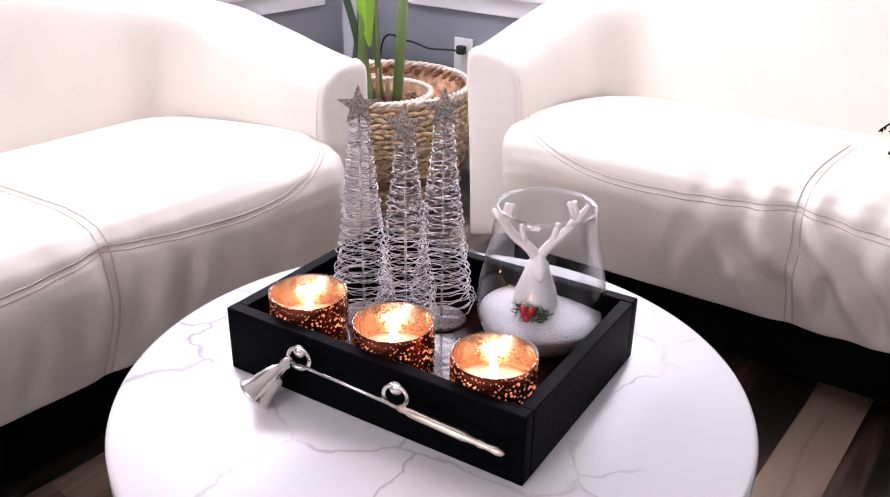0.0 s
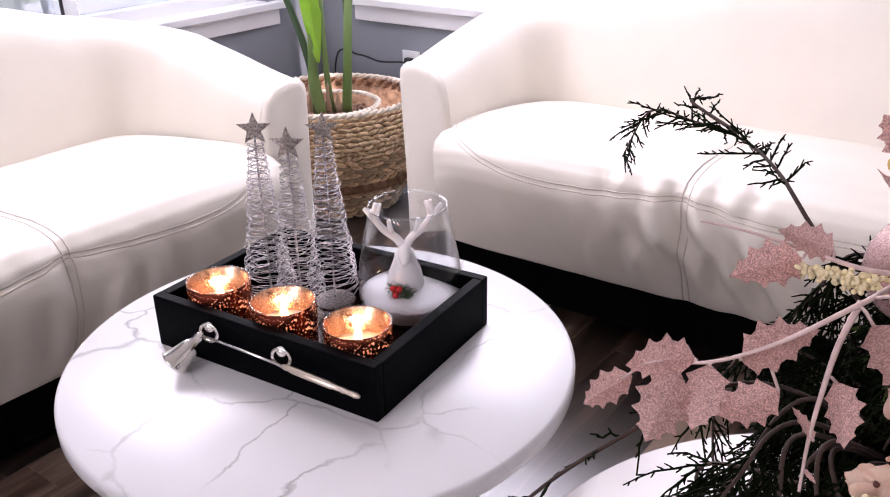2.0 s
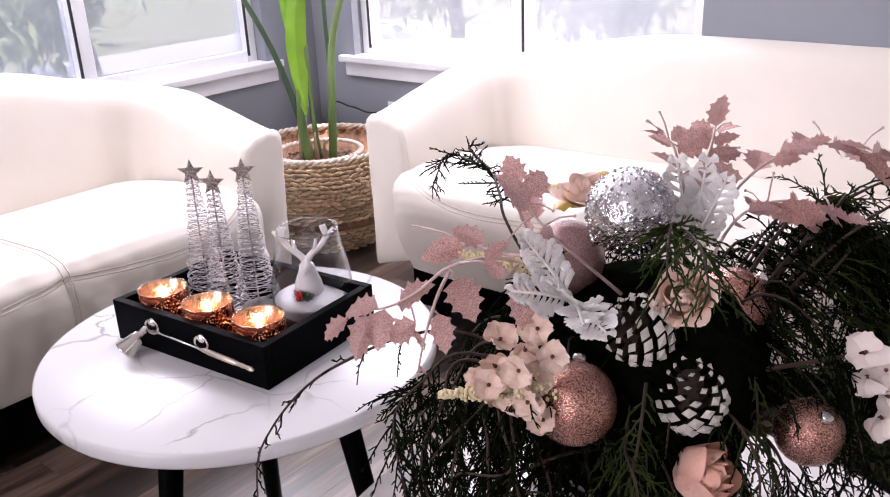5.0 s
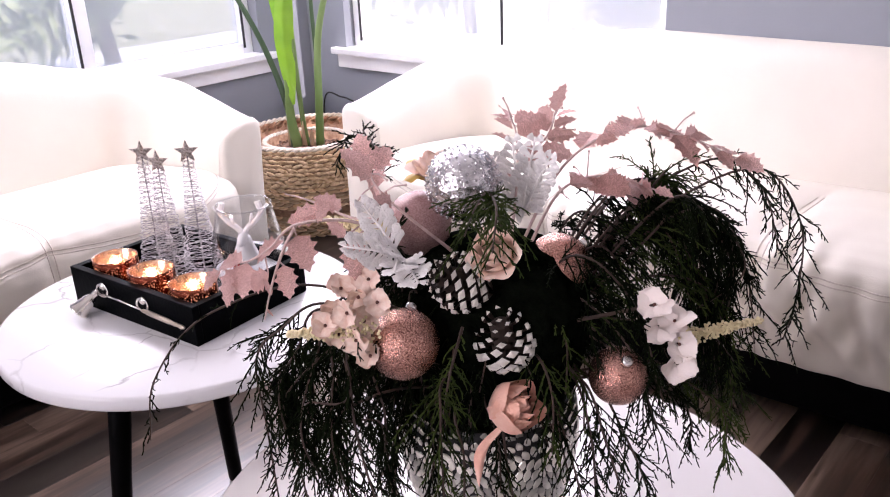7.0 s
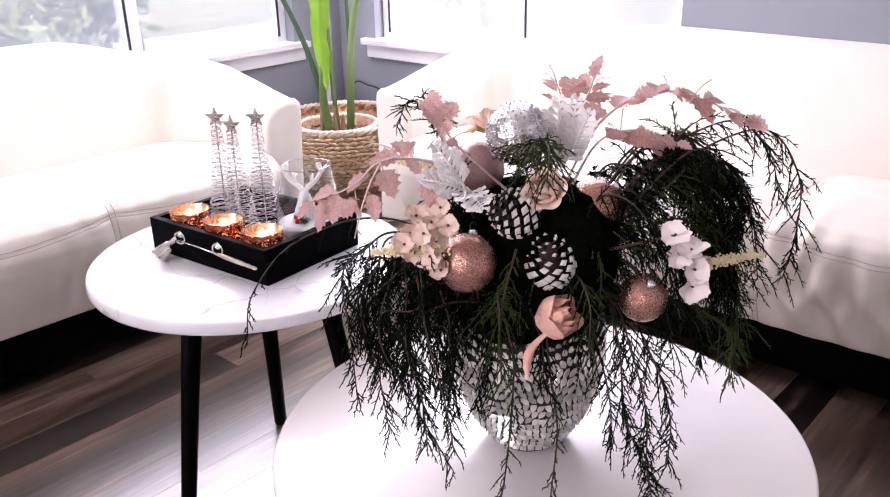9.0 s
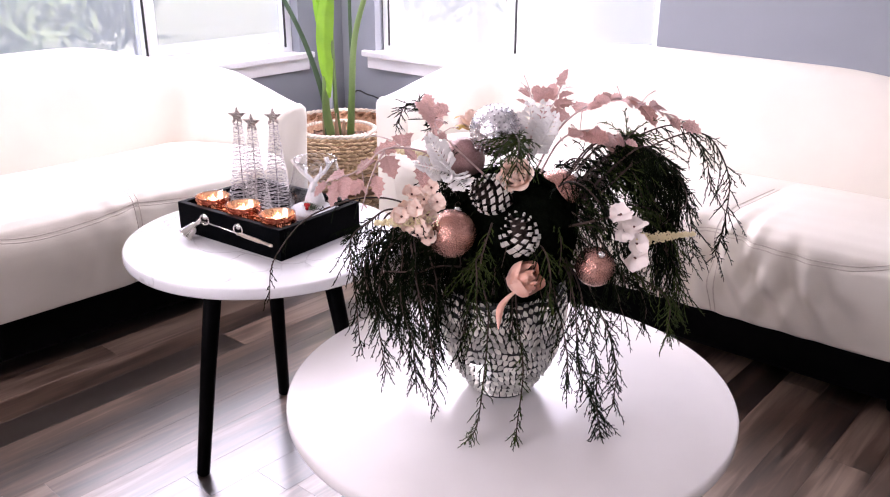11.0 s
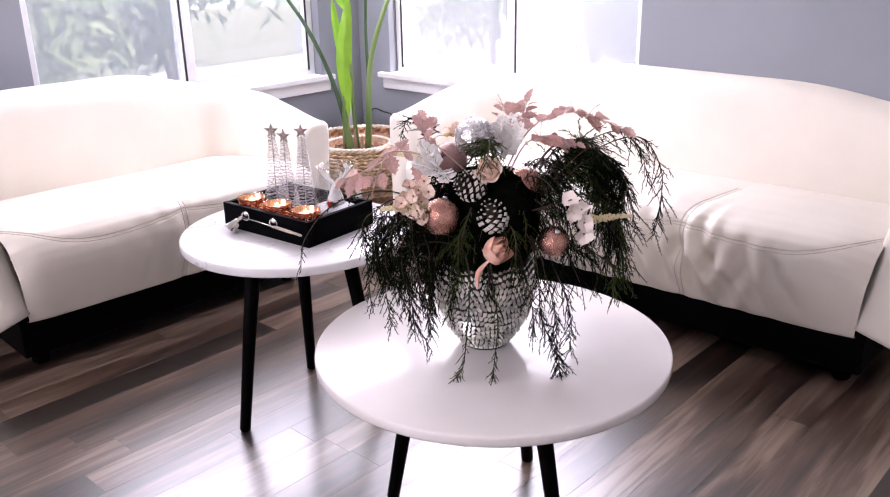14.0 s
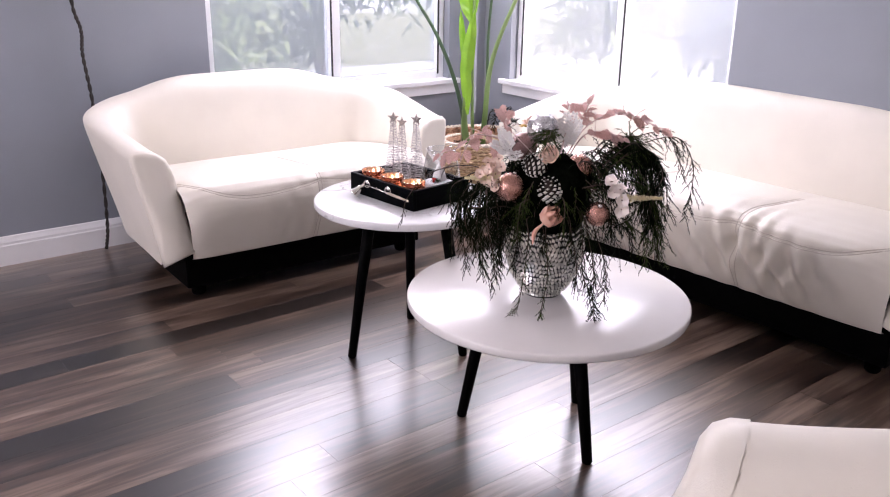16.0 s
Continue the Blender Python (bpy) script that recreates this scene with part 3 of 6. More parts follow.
# ---- corner plant in its basket ----
WEAVE_A = mat("natural water hyacinth weave", (0.52, 0.33, 0.17), 0.75, scale=70, color2=(0.9, 0.69, 0.46), bump=1.0, bump_scale=260, rand=0.35, stretch=(0.5, 1, 1))
RIM = mat("pale braided rim", (0.74, 0.64, 0.52), 0.7, scale=60, color2=(0.86, 0.78, 0.68), bump=0.5, bump_scale=200)
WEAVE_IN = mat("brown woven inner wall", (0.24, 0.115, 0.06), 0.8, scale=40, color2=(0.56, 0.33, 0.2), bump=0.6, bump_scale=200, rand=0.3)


def weave(profile, strands, inward=False, dark=None, size=1.0):
    """Short fat strands laid over and under round a turned profile: one bead of the weave, with its places."""
    places = []
    total = 0.0
    for (r0, z0), (r1, z1) in zip(profile, profile[1:]):
        total += math.hypot(r1 - r0, z1 - z0)
    step = 0.0145 * size
    n = max(1, int(total / step))
    for i in range(n):
        d = (i + 0.5) / n * total
        for (r0, z0), (r1, z1) in zip(profile, profile[1:]):
            seg = math.hypot(r1 - r0, z1 - z0)
            if d <= seg:
                break
            d -= seg
        t = d / seg
        r, z = r0 + (r1 - r0) * t, z0 + (z1 - z0) * t
        slope = math.atan2(r1 - r0, z1 - z0)
        m = max(8, int(2 * math.pi * r / (0.036 * size)))
        for k in range(m):
            a = 2 * math.pi * (k + 0.5 * (i % 2)) / m
            places.append((r, z, a, slope, 2 * math.pi * r / m))
    return places


bead_v, bead_f = lathe([(0, -1), (0.6, -0.8), (1, -0.25), (1, 0.25), (0.6, 0.8), (0, 1)], 6)


def bead_mesh(name, material, w, h, d):
    vv = [(p[2] * w, p[1] * d, p[0] * h) for p in bead_v]
    return mesh(name, vv, [q[::-1] for q in bead_f], material)


def basket(name, label, m, profile, r_in, parts_limit, rim_wave, inner):
    b = thing(name, label, "basket", m)
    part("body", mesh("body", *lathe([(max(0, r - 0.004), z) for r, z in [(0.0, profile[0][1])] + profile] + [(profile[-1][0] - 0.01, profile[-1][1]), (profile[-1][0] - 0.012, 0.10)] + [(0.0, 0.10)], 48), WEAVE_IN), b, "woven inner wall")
    bead = bead_mesh("strand", WEAVE_A, 0.0215, 0.0078, 0.0042)
    cnt, rest = 0, []
    for r, z, a, slope, w in weave(profile, 0):
        tw = 0.2 * math.sin(a * 37 + z * 500) + (0.12 if int(z / 0.019) % 2 else -0.12)
        mm = Matrix.Translation((r * math.cos(a), r * math.sin(a), z)) @ Matrix.Rotation(a - math.pi / 2, 4, "Z") @ Matrix.Rotation(slope, 4, "X") @ Matrix.Rotation(tw, 4, "Y")
        facing = math.cos(a - radians(-42))
        if facing > 0.1 and cnt < parts_limit:
            part("strand", bead, b, m=mm)
            cnt += 1
        elif facing > -0.6:
            rest.append(moved((bead.vertices and [v.co for v in bead.vertices], [tuple(p.vertices) for p in bead.polygons]), mm))
    if rest:
        o = part("weave", mesh("weave", *join(*rest), WEAVE_A), b)
        o["kind"] = "stuff"
    inner_rest = []
    for r, z, a, slope, w in weave([(q - 0.014, h) for q, h in profile if h > 0.15], 0):
        if math.cos(a - radians(138)) > -0.3:
            mm = Matrix.Translation((r * math.cos(a), r * math.sin(a), z)) @ Matrix.Rotation(a + math.pi / 2, 4, "Z") @ Matrix.Rotation(0.35 if int(z / 0.019) % 2 else -0.35, 4, "Y")
            inner_rest.append(moved(([v.co for v in bead.vertices], [tuple(p.vertices) for p in bead.polygons]), mm))
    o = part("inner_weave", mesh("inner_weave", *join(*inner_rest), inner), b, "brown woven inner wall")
    o["kind"] = "stuff"
    top = profile[-1]
    pts = [[], []]
    for k in range(241):
        a = 2 * math.pi * k / 240
        for j in (0, 1):
            q = a * 34 + j * math.pi
            rr = top[0] - 0.004 + 0.005 * math.cos(q)
            pts[j].append((rr * math.cos(a), rr * math.sin(a), top[1] + 0.004 + 0.005 * math.sin(q)))
    part("braided_rim", mesh("rim", *join(tube(pts[0], 0.006, 6), tube(pts[1], 0.006, 6)), RIM), b, "pale braided rim")
    return b


BX, BY = -1.68, 1.945
big = basket("woven_basket", "large round natural woven basket in the corner holding a potted plant", pose(BX, BY, 0), [(0.2, 0.004), (0.245, 0.09), (0.275, 0.2), (0.282, 0.265), (0.277, 0.32), (0.27, 0.348)], 0.2, 300, 0.03, WEAVE_IN)
IX, IY = -1.625, 1.872
bed = thing("plant_pot", "smaller braided basket pot with bark soil inside the woven basket", "plant pot", pose(IX, IY, 0.10) @ Matrix.Diagonal((1.1, 1.1, 0.93, 1)))
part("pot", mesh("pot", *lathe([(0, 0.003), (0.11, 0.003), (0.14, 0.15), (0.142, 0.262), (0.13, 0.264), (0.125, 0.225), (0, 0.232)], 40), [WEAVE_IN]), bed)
part("soil", mesh("soil", *lathe([(0.126, 0.226), (0.1, 0.236), (0.05, 0.245), (0, 0.247)], 40, lambda a, z: 1 + 0.02 * math.sin(a * 7)), SOIL), bed, "dark bark soil")
pts = [[], []]
for k in range(181):
    a = 2 * math.pi * k / 180
    for j in (0, 1):
        q = a * 26 + j * math.pi
        pts[j].append(((0.138 + 0.0045 * math.cos(q)) * math.cos(a), (0.138 + 0.0045 * math.cos(q)) * math.sin(a), 0.266 + 0.0045 * math.sin(q)))
part("braided_rim", mesh("rim", *join(tube(pts[0], 0.0055, 6), tube(pts[1], 0.0055, 6)), RIM), bed, "pale braided rim")
chip_v, chip_f = box(-0.012, 0.012, -0.006, 0.006, -0.003, 0.003, 0.001, 1)
chip = mesh("bark_chip", chip_v, chip_f, SOIL, False)
rg = random.Random(3)
for k in range(70):
    r, a = 0.118 * math.sqrt(rg.random()), rg.random() * 6.28
    part("bark_chip", chip, bed, m=pose(r * math.cos(a), r * math.sin(a), 0.247 - 0.1 * (r / 0.125) ** 2 * 0.15, rg.uniform(-30, 30), rg.uniform(-30, 30), rg.uniform(0, 360)))

STEM_G = mat("green stalk", (0.11, 0.2, 0.05), 0.4, scale=6, color2=(0.24, 0.36, 0.13), stretch=(1, 1, 0.3))
STEM_D = mat("dark green stalk", (0.03, 0.07, 0.03), 0.4, scale=6, color2=(0.07, 0.13, 0.06), stretch=(1, 1, 0.3))
LEAF_G = mat("bright green leaf", (0.2, 0.46, 0.02), 0.3, scale=5, color2=(0.32, 0.62, 0.04), bump=0.3, bump_scale=60, Coat_Weight=0.2, Subsurface_Weight=0.0)
DRY = mat("dry brown sheath", (0.4, 0.28, 0.18), 0.8, scale=20, color2=(0.55, 0.42, 0.3))
plant = thing("potted_plant", "tall green plant with long stalks and bright green leaves", "plant", pose(0.03, 0.03, -0.012))


def curve_points(ctrl, n=16):
    """Smooth curve through control points."""
    c = [Vector(p) for p in ctrl]
    c = [c[0] * 2 - c[1]] + c + [c[-1] * 2 - c[-2]]
    out = []
    for i in range(1, len(c) - 2):
        for k in range(n):
            t = k / n
            p0, p1, p2, p3 = c[i - 1], c[i], c[i + 1], c[i + 2]
            out.append(0.5 * ((2 * p1) + (p2 - p0) * t + (2 * p0 - 5 * p1 + 4 * p2 - p3) * t * t + (3 * p1 - p0 - 3 * p2 + p3) * t ** 3))
    out.append(c[-2])
    return out


def stalk(ctrl, r0, r1, m):
    part("stalk", mesh("stalk", *tube(curve_points(ctrl, 8), lambda q: r0 + (r1 - r0) * q, 10), m), plant)


stalk([(-1.66, 1.79, 0.34), (-1.675, 1.785, 0.5), (-1.72, 1.75, 0.7), (-1.8, 1.7, 0.9), (-1.92, 1.63, 1.12), (-1.96, 1.58, 1.4)], 0.013, 0.006, STEM_D)
stalk([(-1.655, 1.80, 0.34), (-1.665, 1.79, 0.45), (-1.66, 1.79, 0.6)], 0.022, 0.012, STEM_G)
stalk([(-1.60, 1.86, 0.34), (-1.585, 1.86, 0.5), (-1.56, 1.86, 0.72), (-1.49, 1.86, 0.9), (-1.36, 1.86, 1.12), (-1.2, 1.84, 1.35)], 0.016, 0.007, STEM_G)
stalk([(-1.60, 1.87, 0.34), (-1.60, 1.88, 0.6), (-1.6, 1.88, 0.9), (-1.57, 1.88, 1.2)], 0.009, 0.006, STEM_D)
stalk([(-1.635, 1.83, 0.34), (-1.64, 1.82, 0.5), (-1.635, 1.81, 0.8), (-1.62, 1.8, 1.1)], 0.01, 0.007, STEM_G)
for x, y, h in ((-1.632, 1.815, 0.1), (-1.69, 1.80, 0.13), (-1.615, 1.84, 0.07)):
    part("sheath", mesh("sheath", *tube([(x, y, 0.335), (x - 0.004, y, 0.335 + h * 0.6), (x + 0.004, y - 0.004, 0.335 + h)], lambda q: 0.011 * (1 - 0.8 * q), 7), DRY), plant, "dry brown sheath")


def big_leaf(ctrl, width, fold, side):
    pts = curve_points(ctrl, 8)
    n = len(pts)
    rows = []
    for i, p in enumerate(pts):
        q = i / (n - 1)
        w = width * (math.sin(math.pi * min(1, q * 0.97 + 0.03)) ** 0.85) * (0.9 + 0.1 * q)
        d = (pts[min(i + 1, n - 1)] - pts[max(i - 1, 0)]).normalized()
        s = Vector(side)
        s = (s - d * s.dot(d)).normalized()
        nn = d.cross(s)
        rows.append([p + s * (w * o) + nn * (fold * w * abs(o) + 0.003 * math.sin(q * 30 + o * 3)) for o in (-1, -0.75, -0.4, -0.05, 0.05, 0.4, 0.75, 1)])
    part("leaf", mesh("leaf", *grid(rows), LEAF_G), plant, "bright green folded leaf")


big_leaf([(-1.636, 1.786, 0.5), (-1.645, 1.782, 0.62), (-1.642, 1.777, 0.75), (-1.608, 1.772, 0.9), (-1.573, 1.767, 1.03)], 0.036, 0.5, (0.75, 0.66, 0))
big_leaf([(-1.665, 1.79, 0.62), (-1.68, 1.79, 0.78), (-1.69, 1.78, 0.92), (-1.69, 1.77, 1.02)], 0.018, 0.6, (0.75, 0.66, 0))
big_leaf([(-1.63, 1.79, 0.96), (-1.64, 1.78, 1.05), (-1.65, 1.77, 1.2), (-1.62, 1.75, 1.4)], 0.055, 0.3, (0.75, 0.66, 0))

# ---- cord, socket ----
CORD = mat("dark twisted cord", (0.02, 0.015, 0.012), 0.6, vary=0.4, scale=60)
pts = curve_points([(-1.99, 0.07, 0.0075), (-1.985, 0.085, 0.12), (-2.0, 0.095, 0.4), (-2.005, 0.09, 0.66), (-2.01, 0.075, 0.85), (-2.01, 0.08, 0.95), (-2.01, 0.055, 1.1), (-2.01, 0.06, 1.6), (-2.01, 0.06, 2.3)], 24)
tw = [[p + Vector((0.004 * math.cos(i * 0.7 + j * 3.14), 0.004 * math.sin(i * 0.7 + j * 3.14), 0)) for i, p in enumerate(pts)] for j in (0, 1)]
thing("lamp_cord", "dark twisted cord with leaves hanging down the grey wall", "cord", me=mesh("cord", *join(tube(tw[0], 0.0045, 6), tube(tw[1], 0.0045, 6)), CORD))
rg = random.Random(5)
sock = thing("wall_socket", "white plastic wall socket with a black plug and cable", "socket", pose(-1.63, YN, 0.38))
part("plate", mesh("plate", *box(-0.037, 0.037, -0.007, -0.001, -0.058, 0.058, 0.002), VINYL, False), sock)
part("plug", mesh("plug", *box(-0.014, 0.014, -0.03, -0.0075, 0.008, 0.036, 0.004), GASKET, False), sock)
part("cable", mesh("cable", *tube(curve_points([(0, -0.028, 0.02), (-0.03, -0.05, 0.024), (-0.1, -0.06, 0.02), (-0.2, -0.05, 0.03), (-0.33, -0.03, 0.0), (-0.36, -0.02, -0.37)], 8), 0.0035, 6), GASKET), sock, "thin black cable")

# ---- tray with candles, wire trees and glass ----
TA = math.degrees(math.atan2(0.027, 0.307))
TRAY = Matrix.Translation((-0.565, 0.463, T1[2])) @ pose(0, 0, 0, 0, 0, TA)
TW, TD, TH, WT = 0.312, 0.232, 0.065, 0.013
TRAY_RED = mat("dark mahogany tray bottom", (0.03, 0.008, 0.006), 0.25, vary=0.3, scale=20, Coat_Weight=0.4)
TRAY_BLACK = mat("matt black painted wood", (0.001, 0.0013, 0.0019), 0.45, vary=0.3, scale=25, bump=0.12, bump_scale=140, Specular_IOR_Level=0.025)
tray = thing("serving_tray", "black wooden box tray with silver ring hooks on its front", "tray", TRAY)
part("front_panel", boxmesh("panel", (0, TW, 0, WT, 0, TH), TRAY_BLACK, 0.0015), tray)
part("back_panel", boxmesh("panel", (0, TW, TD - WT, TD, 0, TH), TRAY_BLACK, 0.0015), tray)
for x in (0, TW - WT):
    part("side_panel", boxmesh("panel", (x, x + WT, WT, TD - WT, 0, TH - 0.0005), TRAY_BLACK, 0.0012), tray)
part("bottom", boxmesh("bottom", (WT, TW - WT, WT, TD - WT, 0.004, 0.011), TRAY_RED, 0), tray, "dark reddish bottom board")
SILVER = mat("polished silver metal", (0.78, 0.75, 0.7), 0.16, 1.0, vary=0.05, scale=30)
HANDLE = mat("brushed champagne metal", (0.72, 0.62, 0.5), 0.3, 1.0, vary=0.08, scale=40)


def ring(r, t, n=28):
    rows = []
    for k in range(n):
        a = 2 * math.pi * k / n
        rows.append([((r + t * math.cos(b)) * math.cos(a), t * 0.6 * math.sin(b), (r + t * math.cos(b)) * math.sin(a)) for b in [2 * math.pi * j / 8 for j in range(8)]])
    return grid(rows, closed_u=True, closed_v=True)


FLOOR_T = 0.011
for hx in (0.09, 0.194):
    h = part("hook_ring", mesh("ring", *ring(0.0105, 0.0022), SILVER), tray, "silver ring hook", pose(hx, -0.004, 0.043, 0, 0, 12))
    part("hook_plate", mesh("hook_plate", *moved(lathe([(0, 0), (0.007, 0), (0.007, 0.003), (0.003, 0.006), (0, 0.006)], 16), pose(0, 0, 0, 90)), SILVER), h, m=pose(0, 0.0038, 0.006))
snuff = thing("candle_snuffer", "silver candle snuffer with a bell end hanging in the hooks", "candle snuffer", TRAY)
rod = [Vector((0.083, -0.0095, 0.041)), Vector((0.14, -0.0095, 0.04)), Vector((0.2, -0.0095, 0.0375))]
part("rod", mesh("rod", *tube(rod, 0.0016, 8), SILVER), snuff)
part("handle", mesh("handle", *moved(lathe([(0, 0), (0.003, 0), (0.0045, 0.004), (0.0035, 0.008), (0.005, 0.012), (0.0055, 0.02), (0.0055, 0.064), (0.0045, 0.066), (0.0038, 0.075), (0.005, 0.078), (0.0036, 0.083), (0.0042, 0.089), (0.005, 0.093), (0.0035, 0.098), (0, 0.1)], 14), look((0.2, -0.0095, 0.0375), (0.1, -0.0095, 0.042)) @ Matrix.Diagonal((0.74, 0.74, 1, 1))), HANDLE), snuff, "ribbed champagne handle")
bell_m = look((0.083, -0.0095, 0.041), (0.113, 0.032, 0.085))
part("bell", mesh("bell", *moved(lathe([(0, -0.004), (0.004, -0.003), (0.006, 0.003), (0.005, 0.008), (0.0085, 0.013), (0.0105, 0.018), (0.0115, 0.024), (0.014, 0.036), (0.0165, 0.041), (0.0172, 0.043), (0.016, 0.044), (0.0135, 0.037), (0.0105, 0.024), (0, 0.018)], 28), bell_m), SILVER), snuff, "small silver bell")

# mercury-glass votives


def mercury(name, c1=(0.26, 0.06, 0.032), c2=(0.55, 0.2, 0.12)):
    """Copper mirror coat with many small clear specks."""
    m = mat(name, c1, 0.22, 0.9, scale=14, color2=c2)
    n, l = m.node_tree.nodes, m.node_tree.links
    b = n["Principled BSDF"]
    co, vo, nz, mr = n.new("ShaderNodeTexCoord"), n.new("ShaderNodeTexVoronoi"), n.new("ShaderNodeTexNoise"), n.new("ShaderNodeMapRange")
    vo.inputs["Scale"].default_value = 330
    l.new(co.outputs["Object"], vo.inputs["Vector"])
    nz.inputs["Scale"].default_value = 60
    l.new(co.outputs["Object"], nz.inputs["Vector"])
    ad = n.new("ShaderNodeMath")
    ad.operation = "MULTIPLY_ADD"
    ad.inputs[1].default_value, ad.inputs[2].default_value = -0.9, 0.0
    l.new(nz.outputs["Fac"], ad.inputs[0])
    a2 = n.new("ShaderNodeMath")
    a2.operation = "ADD"
    l.new(vo.outputs["Distance"], a2.inputs[0])
    l.new(ad.outputs["Value"], a2.inputs[1])
    mr.inputs["From Min"].default_value, mr.inputs["From Max"].default_value = -0.18, -0.1
    mr.inputs["To Min"].default_value, mr.inputs["To Max"].default_value = 0.9, 0.0
    l.new(a2.outputs["Value"], mr.inputs["Value"])
    tl, mx = n.new("ShaderNodeBsdfTranslucent"), n.new("ShaderNodeMixShader")
    tl.inputs["Color"].default_value = (1.0, 0.48, 0.28, 1)
    l.new(mr.outputs["Result"], mx.inputs["Fac"])
    l.new(b.outputs["BSDF"], mx.inputs[1])
    l.new(tl.outputs["BSDF"], mx.inputs[2])
    l.new(mx.outputs["Shader"], n["Material Output"].inputs["Surface"])
    return m


MERCURY = mercury("copper mercury glass", (0.2, 0.035, 0.018), (0.5, 0.15, 0.085))
CLEAR = thin_glass("clear glass")
WAX = mat("cream candle wax", (0.9, 0.82, 0.66), 0.45, vary=0.03, scale=20, Subsurface_Weight=0.3, Subsurface_Radius=(0.02, 0.012, 0.006), Subsurface_Scale=0.5)
FLAME = bpy.data.materials.new("candle flame")
FLAME.use_nodes = True
FLAME.node_tree.nodes["Principled BSDF"].inputs["Emission Color"].default_value = (1.0, 0.62, 0.25, 1)
FLAME.node_tree.nodes["Principled BSDF"].inputs["Emission Strength"].default_value = 28
WICK = mat("black wick", (0.02, 0.015, 0.01), 0.9, vary=0.2, scale=90)


# paler copy of the cup's coat, with the flame's light in its colour
VOTIVE_LINING = mercury("candlelit lining", (0.66, 0.36, 0.22), (0.88, 0.62, 0.42))


def votive(x, y):
    LIN = VOTIVE_LINING
    v = thing("votive_candle", "lit cream candle in a speckled copper mercury-glass cup", "candle", Matrix.Translation((x, y, T1[2] + FLOOR_T)), "candles in the tray")
    R, H = 0.0365, 0.066
    part("cup", mesh("cup", *lathe([(0, 0), (R - 0.005, 0), (R - 0.001, 0.004), (R, 0.012), (R, H - 0.003), (R - 0.0008, H)], 48), MERCURY), v, "speckled copper glass cup")
    part("lining", mesh("lining", *lathe([(R - 0.0008, H), (R - 0.0026, H - 0.002), (R - 0.0028, 0.012), (R - 0.006, 0.006), (0, 0.006)], 48), LIN), v, "mirrored lining with the candle's gold light in its colour").visible_shadow = False
    part("rim", mesh("rim", *lathe([(R - 0.0024, H - 0.0018), (R + 0.0003, H - 0.0016), (R + 0.0003, H + 0.0008), (R - 0.0012, H + 0.0016), (R - 0.0024, H + 0.0006), (R - 0.0024, H - 0.0018)], 48), CLEAR), v, "clear glass rim")
    part("wax", mesh("wax", *lathe([(0, 0.0075), (R - 0.008, 0.0075), (R - 0.0036, 0.014), (R - 0.0036, 0.036), (R - 0.009, 0.0345), (0.006, 0.0335), (0, 0.033)], 36), WAX), v, "melted cream wax")
    part("wick", mesh("wick", *tube([(0, 0, 0.032), (0.0006, 0, 0.038), (0.0016, 0, 0.042)], 0.0009, 5), WICK), v)
    part("flame", mesh("flame", *lathe([(0, 0.039), (0.002, 0.041), (0.0042, 0.047), (0.0038, 0.053), (0.0018, 0.061), (0, 0.068)], 14), FLAME), v, "small yellow flame")
    lamp = new("candle_light", bpy.data.lights.new("candle_light", "POINT"))
    lamp.data.energy, lamp.data.color, lamp.data.shadow_soft_size = 0.13, (1.0, 0.76, 0.55), 0.006
    lamp.location = (x, y, T1[2] + FLOOR_T + 0.056)


for x, y in ((-0.512, 0.517), (-0.414, 0.524), (-0.314, 0.534)):
    votive(x, y)

GLITTER = mat("silver glitter", (0.26, 0.22, 0.2), 0.35, 0.8, scale=420, color2=(0.72, 0.66, 0.62), bump=1.0, bump_scale=900)
WIRE = mat("silver wire", (0.2, 0.18, 0.18), 0.3, 0.9, scale=200, color2=(0.66, 0.62, 0.62))


def star_mesh(r, t):
    ringp = []
    for k in range(10):
        a = math.pi / 2 + math.pi * k / 5
        q = r if k % 2 == 0 else r * 0.42
        ringp.append((q * math.cos(a), 0, q * math.sin(a)))
    V = ringp + [(0, -t, 0), (0, t, 0)]
    F = []
    for k in range(10):
        F += [(k, (k + 1) % 10, 10), ((k + 1) % 10, k, 11)]
    return mesh("star", V, F, GLITTER, False)


